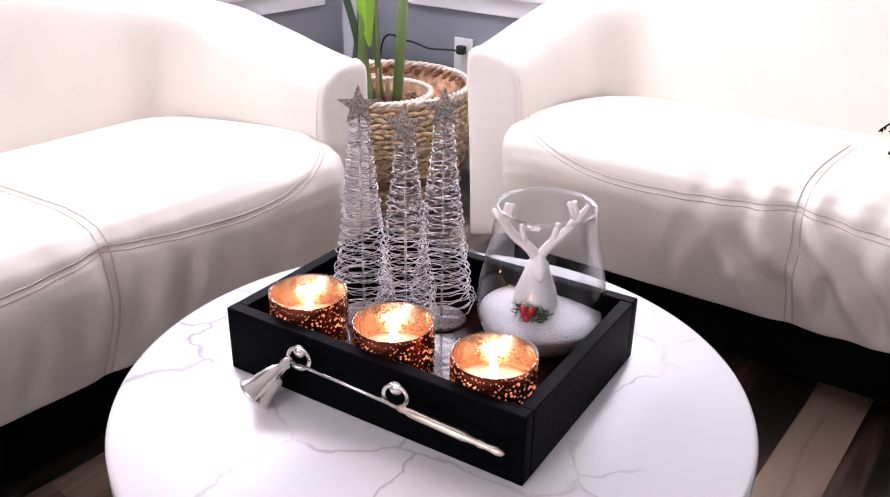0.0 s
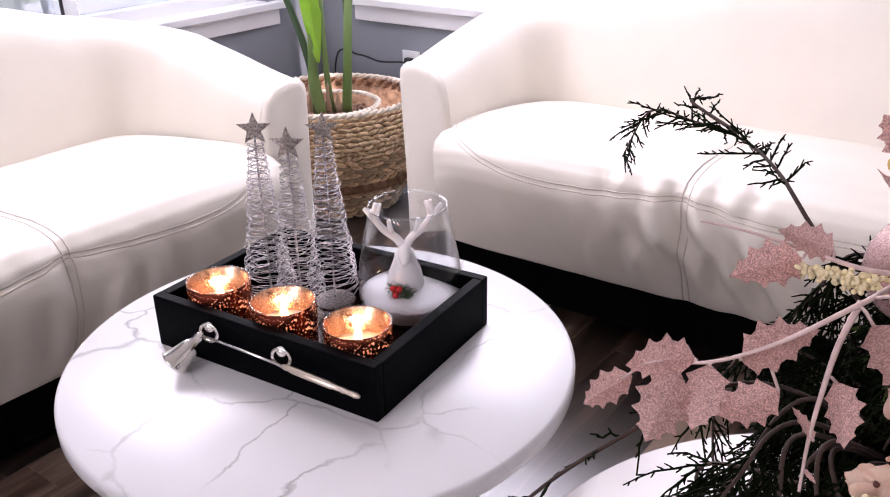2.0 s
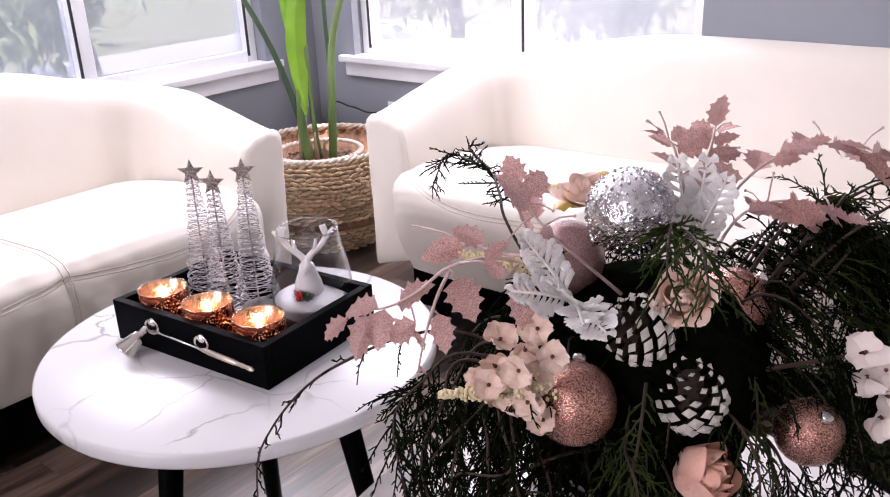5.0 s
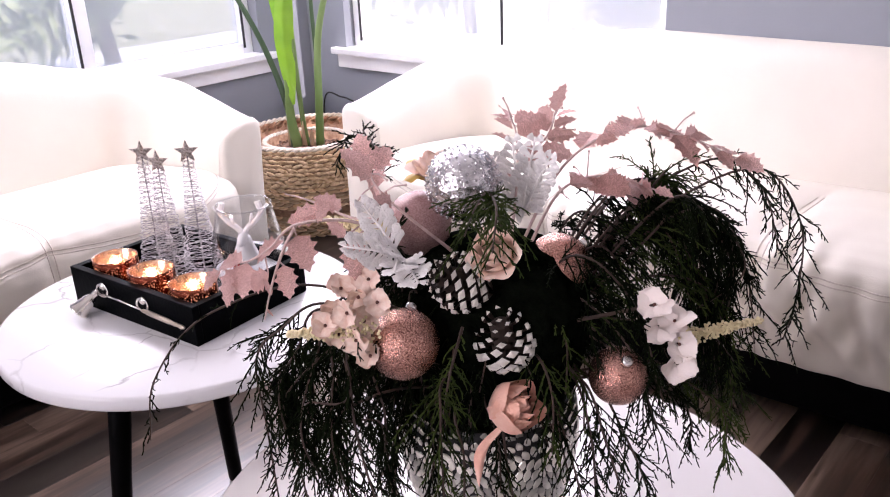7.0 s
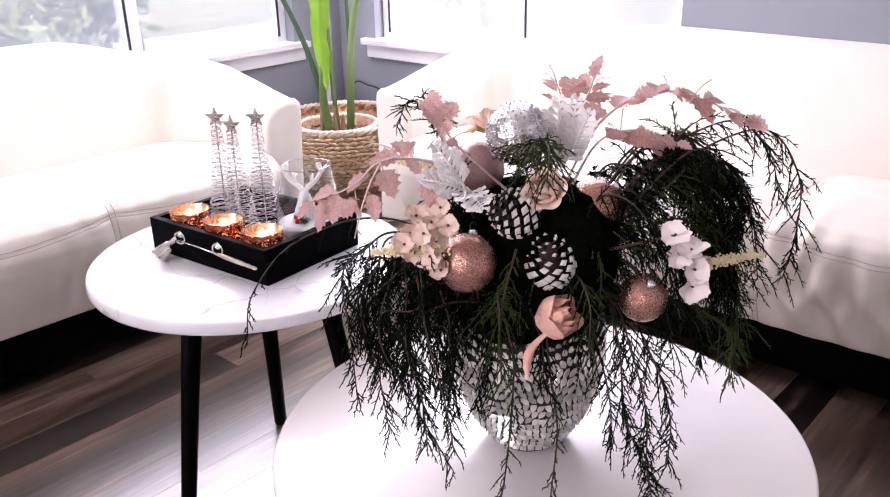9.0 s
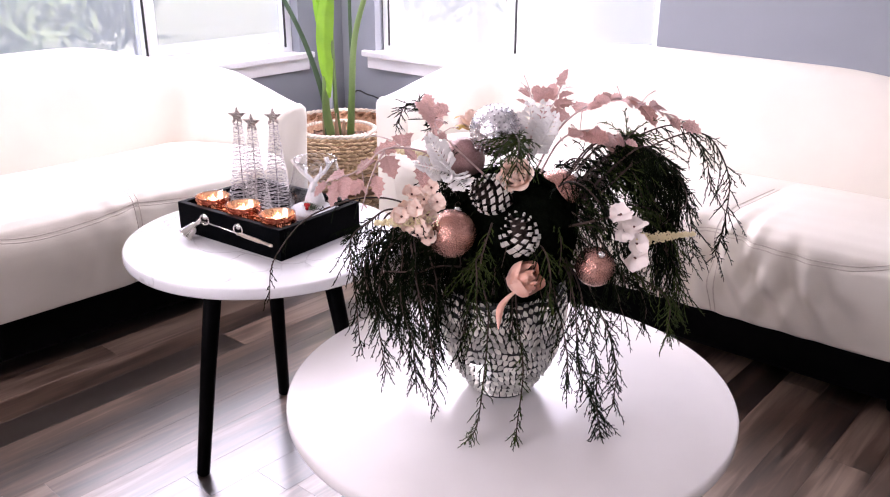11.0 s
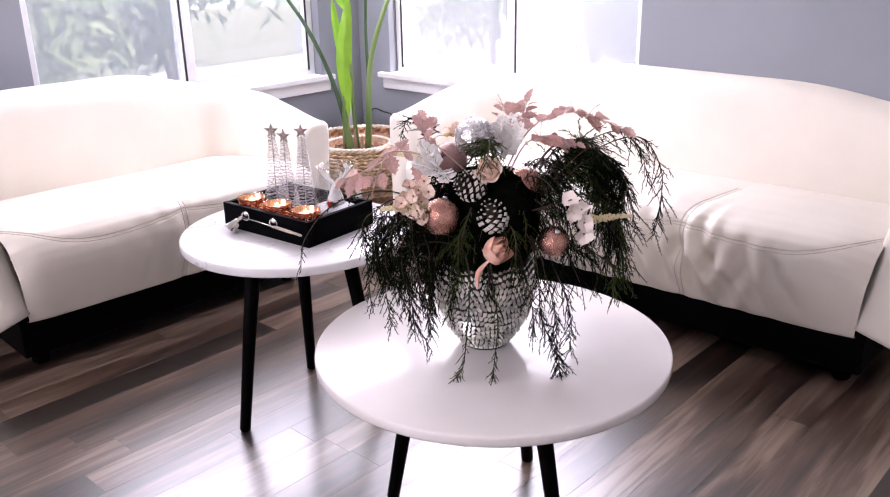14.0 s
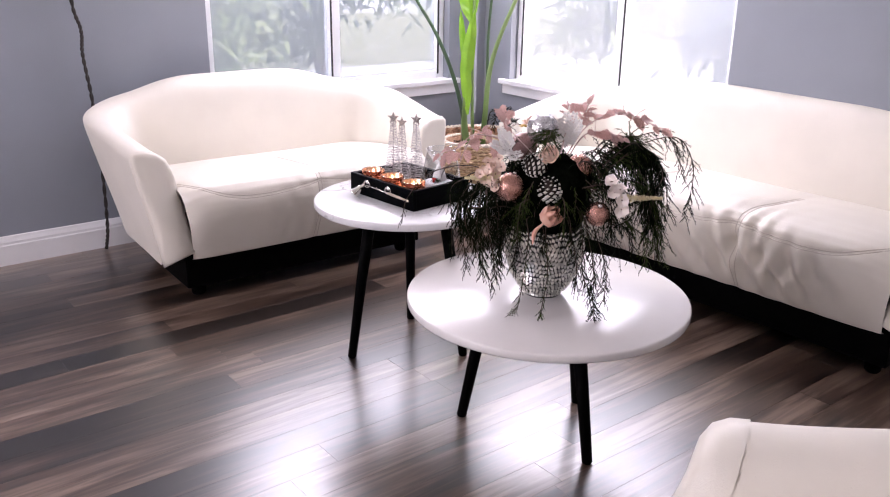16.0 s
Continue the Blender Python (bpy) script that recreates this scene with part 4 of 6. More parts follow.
def wire_tree(x, y, height, seed, turn, r0=0.031):
    rg = random.Random(seed)
    t = thing("wire_tree", "silver coiled wire cone tree with a glitter star", "ornament", Matrix.Translation((x, y, T1[2] + FLOOR_T)) @ pose(0, 0, 0, 0, 0, turn), "wire trees in the tray")
    part("base", mesh("base", *lathe([(0, 0), (0.024, 0), (0.0255, 0.002), (0.024, 0.004), (0.004, 0.005), (0, 0.006)], 32), GLITTER), t, "round glitter base")
    part("rod", mesh("rod", *tube([(0, 0, 0.004), (0, 0, height - 0.012)], 0.0014, 6), WIRE), t)
    coil, turns, z0 = [], 34, 0.02
    z1 = height - 0.026
    for strand in range(2):
        pts, n = [], turns * 30
        ph = rg.random() * 6
        for i in range(n + 1):
            q = i / n
            a = 2 * math.pi * turns * q + strand * math.pi
            base = (r0 * (0.66 * (1 - q) + 0.16 * (1 - q) ** 6) + 0.0085) * (0.97 + 0.22 * noise.noise((q * 60, seed, strand)))
            loop = 0.0019 * (1 - 0.4 * q)
            la = a * 5.3 + ph
            rr = base + loop * math.cos(la)
            pts.append((rr * math.cos(a) - loop * 0.8 * math.sin(la) * math.sin(a), rr * math.sin(a) + loop * 0.8 * math.sin(la) * math.cos(a), z0 + (z1 - z0) * q + 0.0016 * math.sin(a * 1.37 + ph) + 0.0012 * rg.gauss(0, 0.4)))
        coil.append(tube(pts, 0.00055, 3, cap=False))
    part("wire_coil", mesh("coil", *join(*coil), WIRE), t, "curled silver wire")
    part("star", star_mesh(0.021, 0.0035), t, "silver glitter star", pose(0, 0, height - 0.012))


wire_tree(-0.521, 0.602, 0.235, 1, 40)
wire_tree(-0.455, 0.59, 0.232, 2, 30)
wire_tree(-0.453, 0.645, 0.236, 3, 45)

SNOW = mat("white artificial snow", (0.85, 0.84, 0.85), 0.8, vary=0.02, scale=60, bump=0.8, bump_scale=500)
GX, GY, GZ = -0.353, 0.672, T1[2] + FLOOR_T
glassv = thing("glass_tumbler", "clear stemless glass filled with white snow", "glass", pose(GX, GY, GZ))
outer = [(0, 0.0), (0.036, 0.0), (0.046, 0.004), (0.055, 0.014), (0.0615, 0.03), (0.0625, 0.045), (0.060, 0.07), (0.054, 0.1), (0.0475, 0.13), (0.0455, 0.143)]
inner = [(r - 0.0013, z) for r, z in reversed(outer[3:])] + [(0.043, 0.007), (0.03, 0.0035), (0, 0.0035)]
part("bowl", mesh("bowl", *lathe(outer + [(0.0449, 0.1438)] + inner, 56), CLEAR), glassv).visible_shadow = False
part("rim", mesh("rim", *lathe([(0.0446, 0.1425), (0.0464, 0.1425), (0.0466, 0.144), (0.0456, 0.1452), (0.0446, 0.144), (0.0446, 0.1425)], 56), CLEAR), glassv, "rounded glass rim").visible_shadow = False
part("snow", mesh("snow", *lathe([(0, 0.0042), (0.03, 0.0044), (0.0425, 0.0078), (0.0525, 0.0155), (0.059, 0.03), (0.0592, 0.034), (0.045, 0.037), (0.02, 0.041), (0, 0.042)], 48), SNOW), glassv, "white artificial snow")
FIGURE = mat("white matt resin", (0.84, 0.81, 0.79), 0.55, vary=0.03, scale=60, bump=0.2, bump_scale=150)
fig = [lathe([(0, 0.034), (0.025, 0.036), (0.0265, 0.044), (0.023, 0.06), (0.015, 0.078), (0.0125, 0.088), (0, 0.092)], 20),
       moved(lathe([(0, -0.012), (0.007, -0.009), (0.0105, 0.0), (0.009, 0.01), (0.006, 0.02), (0.0042, 0.026), (0, 0.028)], 16), Matrix.Translation((0.004, -0.004, 0.088)) @ pose(0, 0, 0, 100, 0, 40))]
for sg in (-1, 1):
    d = Vector((0.75 * sg, 0.66 * sg, 0))
    main = curve_points([Vector((0, 0, 0.09)), d * 0.01 + Vector((0, 0, 0.104)), d * 0.03 + Vector((0, 0, 0.12)), d * 0.039 + Vector((0, 0, 0.137)), d * 0.036 + Vector((0, 0, 0.151))], 6)
    fig.append(tube(main, lambda q: 0.0062 * (1 - 0.45 * q), 8))
    for q, l, dx in ((8, 0.02, 0.2), (14, 0.02, 0.9), (17, 0.016, -0.5)):
        p = main[q]
        fig.append(tube([p, p + d * dx * l * 0.6 + Vector((0, 0, l * 0.6)), p + d * dx * l + Vector((0, 0, l))], lambda q: 0.0046 * (1 - 0.45 * q), 7))
    fig.append(moved(lathe([(0, -0.011), (0.004, -0.004), (0.0045, 0.002), (0, 0.012)], 8), Matrix.Translation(d * 0.012 + Vector((0, 0, 0.092))) @ pose(0, 62 * sg, 0)))
thing("deer_figure", "small plain white stag bust standing in the snow", "figurine", pose(GX - 0.004, GY - 0.004, GZ + 0.001), me=mesh("deer", *moved(join(*fig), Matrix.Diagonal((0.82, 0.9, 0.97, 1))), FIGURE))
NEEDLE = mat("dark green needles", (0.02, 0.05, 0.015), 0.6, scale=60, color2=(0.05, 0.10, 0.03))
RED = mat("red berry", (0.5, 0.01, 0.012), 0.25, vary=0.1, scale=50, Coat_Weight=0.5)
sprig = thing("berry_sprig", "tiny sprig of green needles with red berries on the snow", "sprig", pose(GX + 0.006, GY - 0.026, GZ + 0.046))
rg = random.Random(12)
nd = []
for k in range(120):
    c = Vector((rg.uniform(-0.016, 0.016), rg.uniform(-0.005, 0.005), rg.uniform(-0.006, 0.005)))
    d = Vector((rg.gauss(0, 1), rg.gauss(-0.2, 0.7), rg.gauss(0.3, 0.8))).normalized() * rg.uniform(0.006, 0.013)
    nd.append(tube([c, c + d], lambda q: 0.0007 * (1 - 0.8 * q), 3))
part("needles", mesh("needles", *join(*nd), NEEDLE), sprig)
for p in ((-0.004, -0.008, 0.004), (0.004, -0.007, 0.005), (0.0, -0.009, -0.003)):
    part("berry", mesh("berry", *moved(lathe([(0.0042 * math.sin(math.pi * k / 8), -0.0042 * math.cos(math.pi * k / 8)) for k in range(9)], 12), Matrix.Translation(p)), RED), sprig, "shiny red berry")

# ---- vase and flower arrangement ----
VX, VY, VZ = 0.247, 0.55, T2[2]
GROUT = mat("black grout", (0.012, 0.011, 0.011), 0.7, vary=0.3, scale=60, bump=0.4, bump_scale=200)
MIRROR = mat("silvered mosaic glass", (0.46, 0.44, 0.39), 0.28, 0.8, scale=40, color2=(0.78, 0.76, 0.7), rand=0.35)
arr = thing("flower_arrangement", "silver mosaic vase with cedar, pink leaves, baubles, cones and roses", "flower arrangement", pose(VX, VY, VZ))
VPROF = [(0.048, 0.004), (0.05, 0.01), (0.062, 0.026), (0.079, 0.052), (0.092, 0.082), (0.1, 0.112), (0.1035, 0.142), (0.102, 0.168), (0.098, 0.184), (0.094, 0.192)]
vase = part("vase", mesh("vase", *lathe([(0, 0), (0.046, 0)] + VPROF + [(0.089, 0.192), (0.092, 0.18), (0.094, 0.15), (0.085, 0.09), (0.045, 0.02), (0, 0.02)], 64), GROUT), arr, "round vase set with oval mirror mosaic")


def vase_at(s):
    """Radius, height and slope at arc length s along the vase."""
    for (r0, z0), (r1, z1) in zip(VPROF, VPROF[1:]):
        L = math.hypot(r1 - r0, z1 - z0)
        if s <= L:
            return r0 + (r1 - r0) * s / L, z0 + (z1 - z0) * s / L, math.atan2(r1 - r0, z1 - z0)
        s -= L
    return None


def chip_piece(name, a, b, h):
    """A leaf-shaped sliver of mirror with a bevelled edge; long axis upright."""
    out = [(-a, 0.0), (-0.55 * a, 0.75 * b), (0.1 * a, b), (0.7 * a, 0.6 * b), (a, 0.0), (0.7 * a, -0.6 * b), (0.1 * a, -b), (-0.55 * a, -0.75 * b)]
    low = [(y, -0.0005, x) for x, y in out]
    top = [(0.84 * y, -h, 0.84 * x) for x, y in out]
    n = len(out)
    F = [(k, n + k, n + (k + 1) % n, (k + 1) % n) for k in range(n)] + [tuple(n + k for k in reversed(range(n)))]
    return mesh(name, low + top, F, MIRROR, False)


pieces = [chip_piece("mosaic_piece", a, b, 0.0016) for a, b in ((0.0082, 0.0043), (0.0088, 0.0041), (0.0077, 0.0046), (0.0073, 0.0041))]
square = mesh("mosaic_piece", *box(-0.0045, 0.0045, -0.0022, 0.0, -0.004, 0.004, 0.0006, 1), MIRROR, False)
rg = random.Random(21)
made, rest = 0, []


def set_piece(pc, s_len, a, lean):
    """Lay one mirror sliver on the vase at arc length s_len and angle a."""
    global made
    at = vase_at(s_len)
    if not at:
        return
    r, z, sl = at
    mm = Matrix.Translation((r * math.cos(a), r * math.sin(a), z)) @ Matrix.Rotation(a + math.pi / 2, 4, "Z") @ Matrix.Rotation(-sl, 4, "X") @ Matrix.Rotation(lean, 4, "Y")
    if math.cos(a - radians(-52)) > 0.2 and made < 300:
        part("mosaic_piece", pc, vase, m=mm)
        made += 1
    else:
        rest.append(moved(([v.co for v in pc.vertices], [tuple(p.vertices) for p in pc.polygons]), mm))


for k in range(30):
    set_piece(square, 0.006, 2 * math.pi * k / 30, 0.0)
# rows of slivers; their lean turns with their place in staggered fans
FANS, TIER = 9, 0.042
s_len, row = 0.0165, 0
while vase_at(s_len):
    r = vase_at(s_len)[0]
    cnt = int(2 * math.pi * r / 0.0094)
    tier = int(s_len / TIER)
    up = (s_len - tier * TIER) / TIER
    for k in range(cnt):
        a = 2 * math.pi * (k + 0.5 * (row % 2)) / cnt
        fan = ((a / (2 * math.pi) * FANS + 0.5 * (tier % 2)) % 1.0) - 0.5
        set_piece(rg.choice(pieces), s_len + 0.003 * math.cos(fan * 6.28) + rg.gauss(0, 0.0004), a, math.atan2(fan * 1.5, 0.35 + up) + rg.gauss(0, 0.1))
    s_len += 0.0122
    row += 1
o = part("mosaic", mesh("mosaic", *join(*rest), MIRROR, False), vase)
o["kind"] = "stuff"

AT = Matrix.Translation((-VX, -VY, -VZ))


def L(*p):
    """A place in the room as a place in the arrangement."""
    return AT @ Vector(p)


# CEDAR has the bouquet's deep shade in its colour; CEDAR_B is its lit green
CEDAR = mat("shaded cedar green", (0.002, 0.004, 0.0013), 0.75, scale=30, color2=(0.0065, 0.0105, 0.0035), Specular_IOR_Level=0.03)
CEDAR_B = mat("lit cedar green", (0.012, 0.023, 0.005), 0.7, scale=30, color2=(0.042, 0.06, 0.014), Specular_IOR_Level=0.06)
TWIG = mat("brown twig", (0.045, 0.025, 0.018), 0.8, vary=0.3, scale=40, bump=0.4, bump_scale=120)


def cedar(ctrl, seed, size=1.0, start=0.25, dense=1.0, material=None, droop=0.6):
    """A cedar branch: brown stem, hanging side sprays, each with short scaly twigs."""
    rg = random.Random(seed)
    jit = 0.004 if seed < 300 else 0.02
    ctrl = [Vector(p) + Vector((rg.gauss(0, jit), rg.gauss(0, jit), rg.gauss(0, jit))) * (1 if i else 0) for i, p in enumerate(ctrl)]
    pts = curve_points(ctrl, 10)
    n = len(pts)
    br = part("cedar_branch", mesh("stem", *tube(pts, lambda q: 0.0014 * (1 - 0.7 * q) + 0.0004, 5), TWIG), arr)
    tw = []
    total = sum((pts[i + 1] - pts[i]).length for i in range(n - 1))
    count = int(total / 0.0085 * dense)
    side = 1
    for k in range(count):
        q = start + (1 - start) * (k + 0.5) / count
        f = q * (n - 1)
        i = min(int(f), n - 2)
        p = pts[i].lerp(pts[i + 1], f - i)
        d = (pts[i + 1] - pts[i]).normalized()
        side = -side
        lat = d.cross(Vector((rg.gauss(0, 0.5), rg.gauss(0, 0.5), 1))).normalized() * side
        g = (d * 0.7 + lat * rg.uniform(0.5, 1.2) + Vector((0, 0, -droop * rg.uniform(0.1, 1.0)))).normalized()
        ln = size * (0.05 * (1 - 0.55 * q) + 0.012) * rg.choice((0.5, 0.7, 0.9, 1.1, 1.5))
        sp = []
        for j in range(6):
            t = j / 5
            sp.append(p + g * ln * t + Vector((0, 0, -droop * ln * 0.45 * t * t)) + Vector((rg.gauss(0, 1), rg.gauss(0, 1), rg.gauss(0, 1))) * 0.0012 * t)
        tw.append(tube(sp, lambda t: 0.0011 * (1 - 0.45 * t), 3, cap=False))
        m = max(3, int(ln / 0.0048))
        for j in range(1, m):
            t = j / m
            c = sp[min(4, int(t * 5))].lerp(sp[min(5, int(t * 5) + 1)], t * 5 - int(t * 5))
            dd = (sp[min(5, int(t * 5) + 1)] - sp[min(4, int(t * 5))]).normalized()
            sd = dd.cross(Vector((rg.gauss(0, 1), rg.gauss(0, 1), rg.gauss(0, 1)))).normalized()
            l2 = rg.uniform(0.005, 0.014) * (1 - 0.5 * t) * size
            e = (dd * 0.8 + sd * 0.8).normalized()
            tw.append(tube([c, c + e * l2 * 0.5, c + e * l2 + dd * l2 * 0.2], lambda t: 0.00095 * (1 - 0.45 * t), 3, cap=False))
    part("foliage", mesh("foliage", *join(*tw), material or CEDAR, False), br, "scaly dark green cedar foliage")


O = L(0.265, 0.535, 0.63)
# the branches that stand out singly
cedar([O, L(0.122, 0.537, 0.809), L(0.076, 0.575, 0.842), L(0.027, 0.613, 0.852), L(-0.017, 0.641, 0.853), L(-0.062, 0.647, 0.838), L(-0.080, 0.641, 0.800)], 1, 0.62, 0.27, 1.0, CEDAR, 0.1)
cedar([L(0.027, 0.613, 0.852), L(-0.012, 0.641, 0.857), L(-0.023, 0.652, 0.868)], 20, 0.45, 0.1, 1.0, CEDAR, 0.0)
cedar([O, L(0.33, 0.65, 0.8), L(0.40, 0.77, 0.862), L(0.455, 0.79, 0.83), L(0.48, 0.79, 0.76)], 2, 0.8, 0.3, 0.65)
cedar([O, L(0.35, 0.66, 0.79), L(0.43, 0.785, 0.85), L(0.485, 0.81, 0.79), L(0.495, 0.81, 0.71), L(0.49, 0.81, 0.65)], 3, 0.8, 0.3, 0.6)
cedar([O, L(0.36, 0.66, 0.78), L(0.42, 0.72, 0.82), L(0.46, 0.75, 0.75), L(0.47, 0.76, 0.65)], 4, 0.85, 0.25, 0.8)
cedar([O, L(0.36, 0.66, 0.74), L(0.42, 0.72, 0.72), L(0.45, 0.75, 0.62), L(0.455, 0.76, 0.54)], 5, 1.0, 0.2, 1.0, CEDAR_B)
cedar([O, L(0.390, 0.640, 0.655), L(0.435, 0.670, 0.637), L(0.470, 0.680, 0.596), L(0.485, 0.669, 0.553)], 6, 0.7, 0.3, 1.1, CEDAR_B)
cedar([O, L(0.383, 0.640, 0.641), L(0.418, 0.660, 0.620), L(0.443, 0.664, 0.586), L(0.452, 0.655, 0.556)], 7, 0.6, 0.3, 1.0)
# the curtain that hangs beside the vase
cedar([O, L(0.155, 0.418, 0.752), L(0.13, 0.361, 0.738), L(0.128, 0.327, 0.703), L(0.148, 0.314, 0.647), L(0.167, 0.31, 0.555)], 10, 0.72, 0.3, 1.1)
cedar([O, L(0.157, 0.416, 0.745), L(0.15, 0.357, 0.724), L(0.16, 0.326, 0.676), L(0.184, 0.314, 0.614), L(0.21, 0.305, 0.529)], 11, 0.72, 0.3, 1.1)
cedar([O, L(0.17, 0.412, 0.742), L(0.175, 0.358, 0.712), L(0.194, 0.331, 0.655), L(0.221, 0.322, 0.595), L(0.278, 0.341, 0.484)], 12, 0.7, 0.3, 1.0)
cedar([O, L(0.176, 0.415, 0.735), L(0.2, 0.36, 0.7), L(0.226, 0.338, 0.642), L(0.249, 0.329, 0.587), L(0.264, 0.325, 0.53)], 13, 0.7, 0.3, 1.1)
cedar([O, L(0.196, 0.413, 0.725), L(0.229, 0.367, 0.69), L(0.256, 0.346, 0.634), L(0.276, 0.343, 0.569), L(0.286, 0.349, 0.511)], 14, 0.6, 0.3, 0.9)
cedar([O, L(0.224, 0.412, 0.705), L(0.25, 0.378, 0.664), L(0.268, 0.367, 0.616), L(0.275, 0.37, 0.557)], 16, 0.55, 0.3, 0.9)
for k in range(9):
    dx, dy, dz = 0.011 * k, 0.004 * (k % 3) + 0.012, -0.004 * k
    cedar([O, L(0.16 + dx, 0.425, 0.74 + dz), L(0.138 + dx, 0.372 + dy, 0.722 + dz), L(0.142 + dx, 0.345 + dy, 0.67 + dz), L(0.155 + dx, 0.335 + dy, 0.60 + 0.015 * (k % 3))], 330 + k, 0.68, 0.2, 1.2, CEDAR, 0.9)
# sprigs that fall over the front of the vase on to the table
cedar([O, L(0.296, 0.438, 0.67), L(0.318, 0.424, 0.62), L(0.322, 0.41, 0.55), L(0.328, 0.392, 0.45), L(0.333, 0.38, 0.428)], 17, 0.42, 0.4, 1.0, CEDAR_B, 0.5)
cedar([O, L(0.33, 0.468, 0.66), L(0.352, 0.452, 0.61), L(0.364, 0.446, 0.54), L(0.378, 0.43, 0.45), L(0.385, 0.42, 0.428)], 18, 0.42, 0.4, 1.0, CEDAR_B, 0.5)
cedar([O, L(0.315, 0.47, 0.665), L(0.338, 0.45, 0.635), L(0.345, 0.442, 0.585)], 19, 0.6, 0.3, 1.2, CEDAR, 0.7)
# the long spray that reaches the tabletop
cedar([O, L(0.348, 0.545, 0.675), L(0.396, 0.526, 0.63), L(0.424, 0.516, 0.54), L(0.446, 0.516, 0.47), L(0.462, 0.514, 0.43)], 8, 0.78, 0.36, 1.5)
cedar([O, L(0.355, 0.55, 0.67), L(0.41, 0.538, 0.62), L(0.44, 0.53, 0.54), L(0.448, 0.53, 0.48)], 9, 0.7, 0.36, 1.4)
cedar([O, L(0.335, 0.53, 0.672), L(0.38, 0.512, 0.625), L(0.402, 0.505, 0.55), L(0.408, 0.505, 0.5)], 21, 0.6, 0.36, 1.2)
cedar([O, L(0.36, 0.56, 0.672), L(0.428, 0.556, 0.615), L(0.462, 0.55, 0.54), L(0.474, 0.548, 0.475)], 22, 0.66, 0.4, 1.2)
# lighter sprays between the cones, the rose and the baubles
cedar([L(0.318, 0.523, 0.773), L(0.349, 0.525, 0.751), L(0.367, 0.521, 0.715), L(0.370, 0.516, 0.674)], 31, 0.5, 0.05, 1.3, CEDAR_B, 0.5)
cedar([L(0.304, 0.443, 0.756), L(0.308, 0.415, 0.726), L(0.311, 0.394, 0.683)], 32, 0.45, 0.05, 1.3, CEDAR_B, 0.5)
cedar([L(0.357, 0.554, 0.737), L(0.381, 0.578, 0.742), L(0.406, 0.608, 0.730)], 33, 0.5, 0.05, 1.3, CEDAR_B, 0.5)
cedar([L(0.363, 0.535, 0.694), L(0.385, 0.540, 0.669), L(0.389, 0.524, 0.632)], 34, 0.45, 0.05, 1.3, CEDAR_B, 0.5)
cedar([L(0.323, 0.533, 0.756), L(0.345, 0.484, 0.736), L(0.366, 0.483, 0.700)], 35, 0.45, 0.05, 1.3, CEDAR, 0.5)
cedar([O, L(0.13, 0.44, 0.75), L(0.06, 0.33, 0.74), L(0.02, 0.28, 0.67), L(0.015, 0.26, 0.61)], 15, 0.5, 0.35, 0.3)
for k in range(15):
    dx, dy = 0.013 * (k % 3) - 0.012, 0.014 * (k // 3)
    cedar([O, L(0.34 + dx, 0.64 + dy, 0.8 + 0.01 * (k % 2)), L(0.385 + dx, 0.69 + dy, 0.815), L(0.41 + dx, 0.715 + dy, 0.74), L(0.42 + dx, 0.72 + dy, 0.66 - 0.008 * k)], 300 + k, 0.95, 0.12, 1.0, CEDAR_B if k % 3 == 0 else CEDAR, 0.9)
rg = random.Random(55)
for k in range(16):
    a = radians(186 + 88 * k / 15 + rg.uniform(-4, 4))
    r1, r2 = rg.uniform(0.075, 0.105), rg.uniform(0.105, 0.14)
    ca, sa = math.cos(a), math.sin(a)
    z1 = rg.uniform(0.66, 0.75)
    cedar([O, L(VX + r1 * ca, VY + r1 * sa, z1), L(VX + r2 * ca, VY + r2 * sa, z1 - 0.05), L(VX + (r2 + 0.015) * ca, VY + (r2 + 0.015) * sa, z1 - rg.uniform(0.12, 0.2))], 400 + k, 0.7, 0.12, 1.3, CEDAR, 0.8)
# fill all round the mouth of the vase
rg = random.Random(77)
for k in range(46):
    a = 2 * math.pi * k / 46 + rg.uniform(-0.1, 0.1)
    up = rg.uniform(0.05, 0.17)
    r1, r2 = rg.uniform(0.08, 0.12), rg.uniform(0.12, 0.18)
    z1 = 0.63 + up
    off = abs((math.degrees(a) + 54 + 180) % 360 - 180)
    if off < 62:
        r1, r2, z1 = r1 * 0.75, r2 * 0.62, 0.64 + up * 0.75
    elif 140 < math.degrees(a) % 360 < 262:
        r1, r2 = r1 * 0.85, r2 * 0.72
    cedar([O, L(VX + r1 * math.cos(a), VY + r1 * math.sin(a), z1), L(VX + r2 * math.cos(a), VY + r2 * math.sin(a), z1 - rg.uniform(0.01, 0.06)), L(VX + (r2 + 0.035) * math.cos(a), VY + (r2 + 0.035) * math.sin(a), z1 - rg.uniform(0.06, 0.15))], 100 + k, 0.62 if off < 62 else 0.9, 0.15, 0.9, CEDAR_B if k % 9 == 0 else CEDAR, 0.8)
cedar([L(0.28, 0.55, 0.8), L(0.3, 0.5, 0.87), L(0.33, 0.46, 0.875), L(0.36, 0.42, 0.85)], 200, 0.8, 0.1, 1.3, CEDAR_B, 0.6)
cedar([L(0.28, 0.55, 0.8), L(0.29, 0.51, 0.875), L(0.31, 0.47, 0.88), L(0.32, 0.43, 0.86)], 201, 0.8, 0.1, 1.3, CEDAR_B, 0.6)
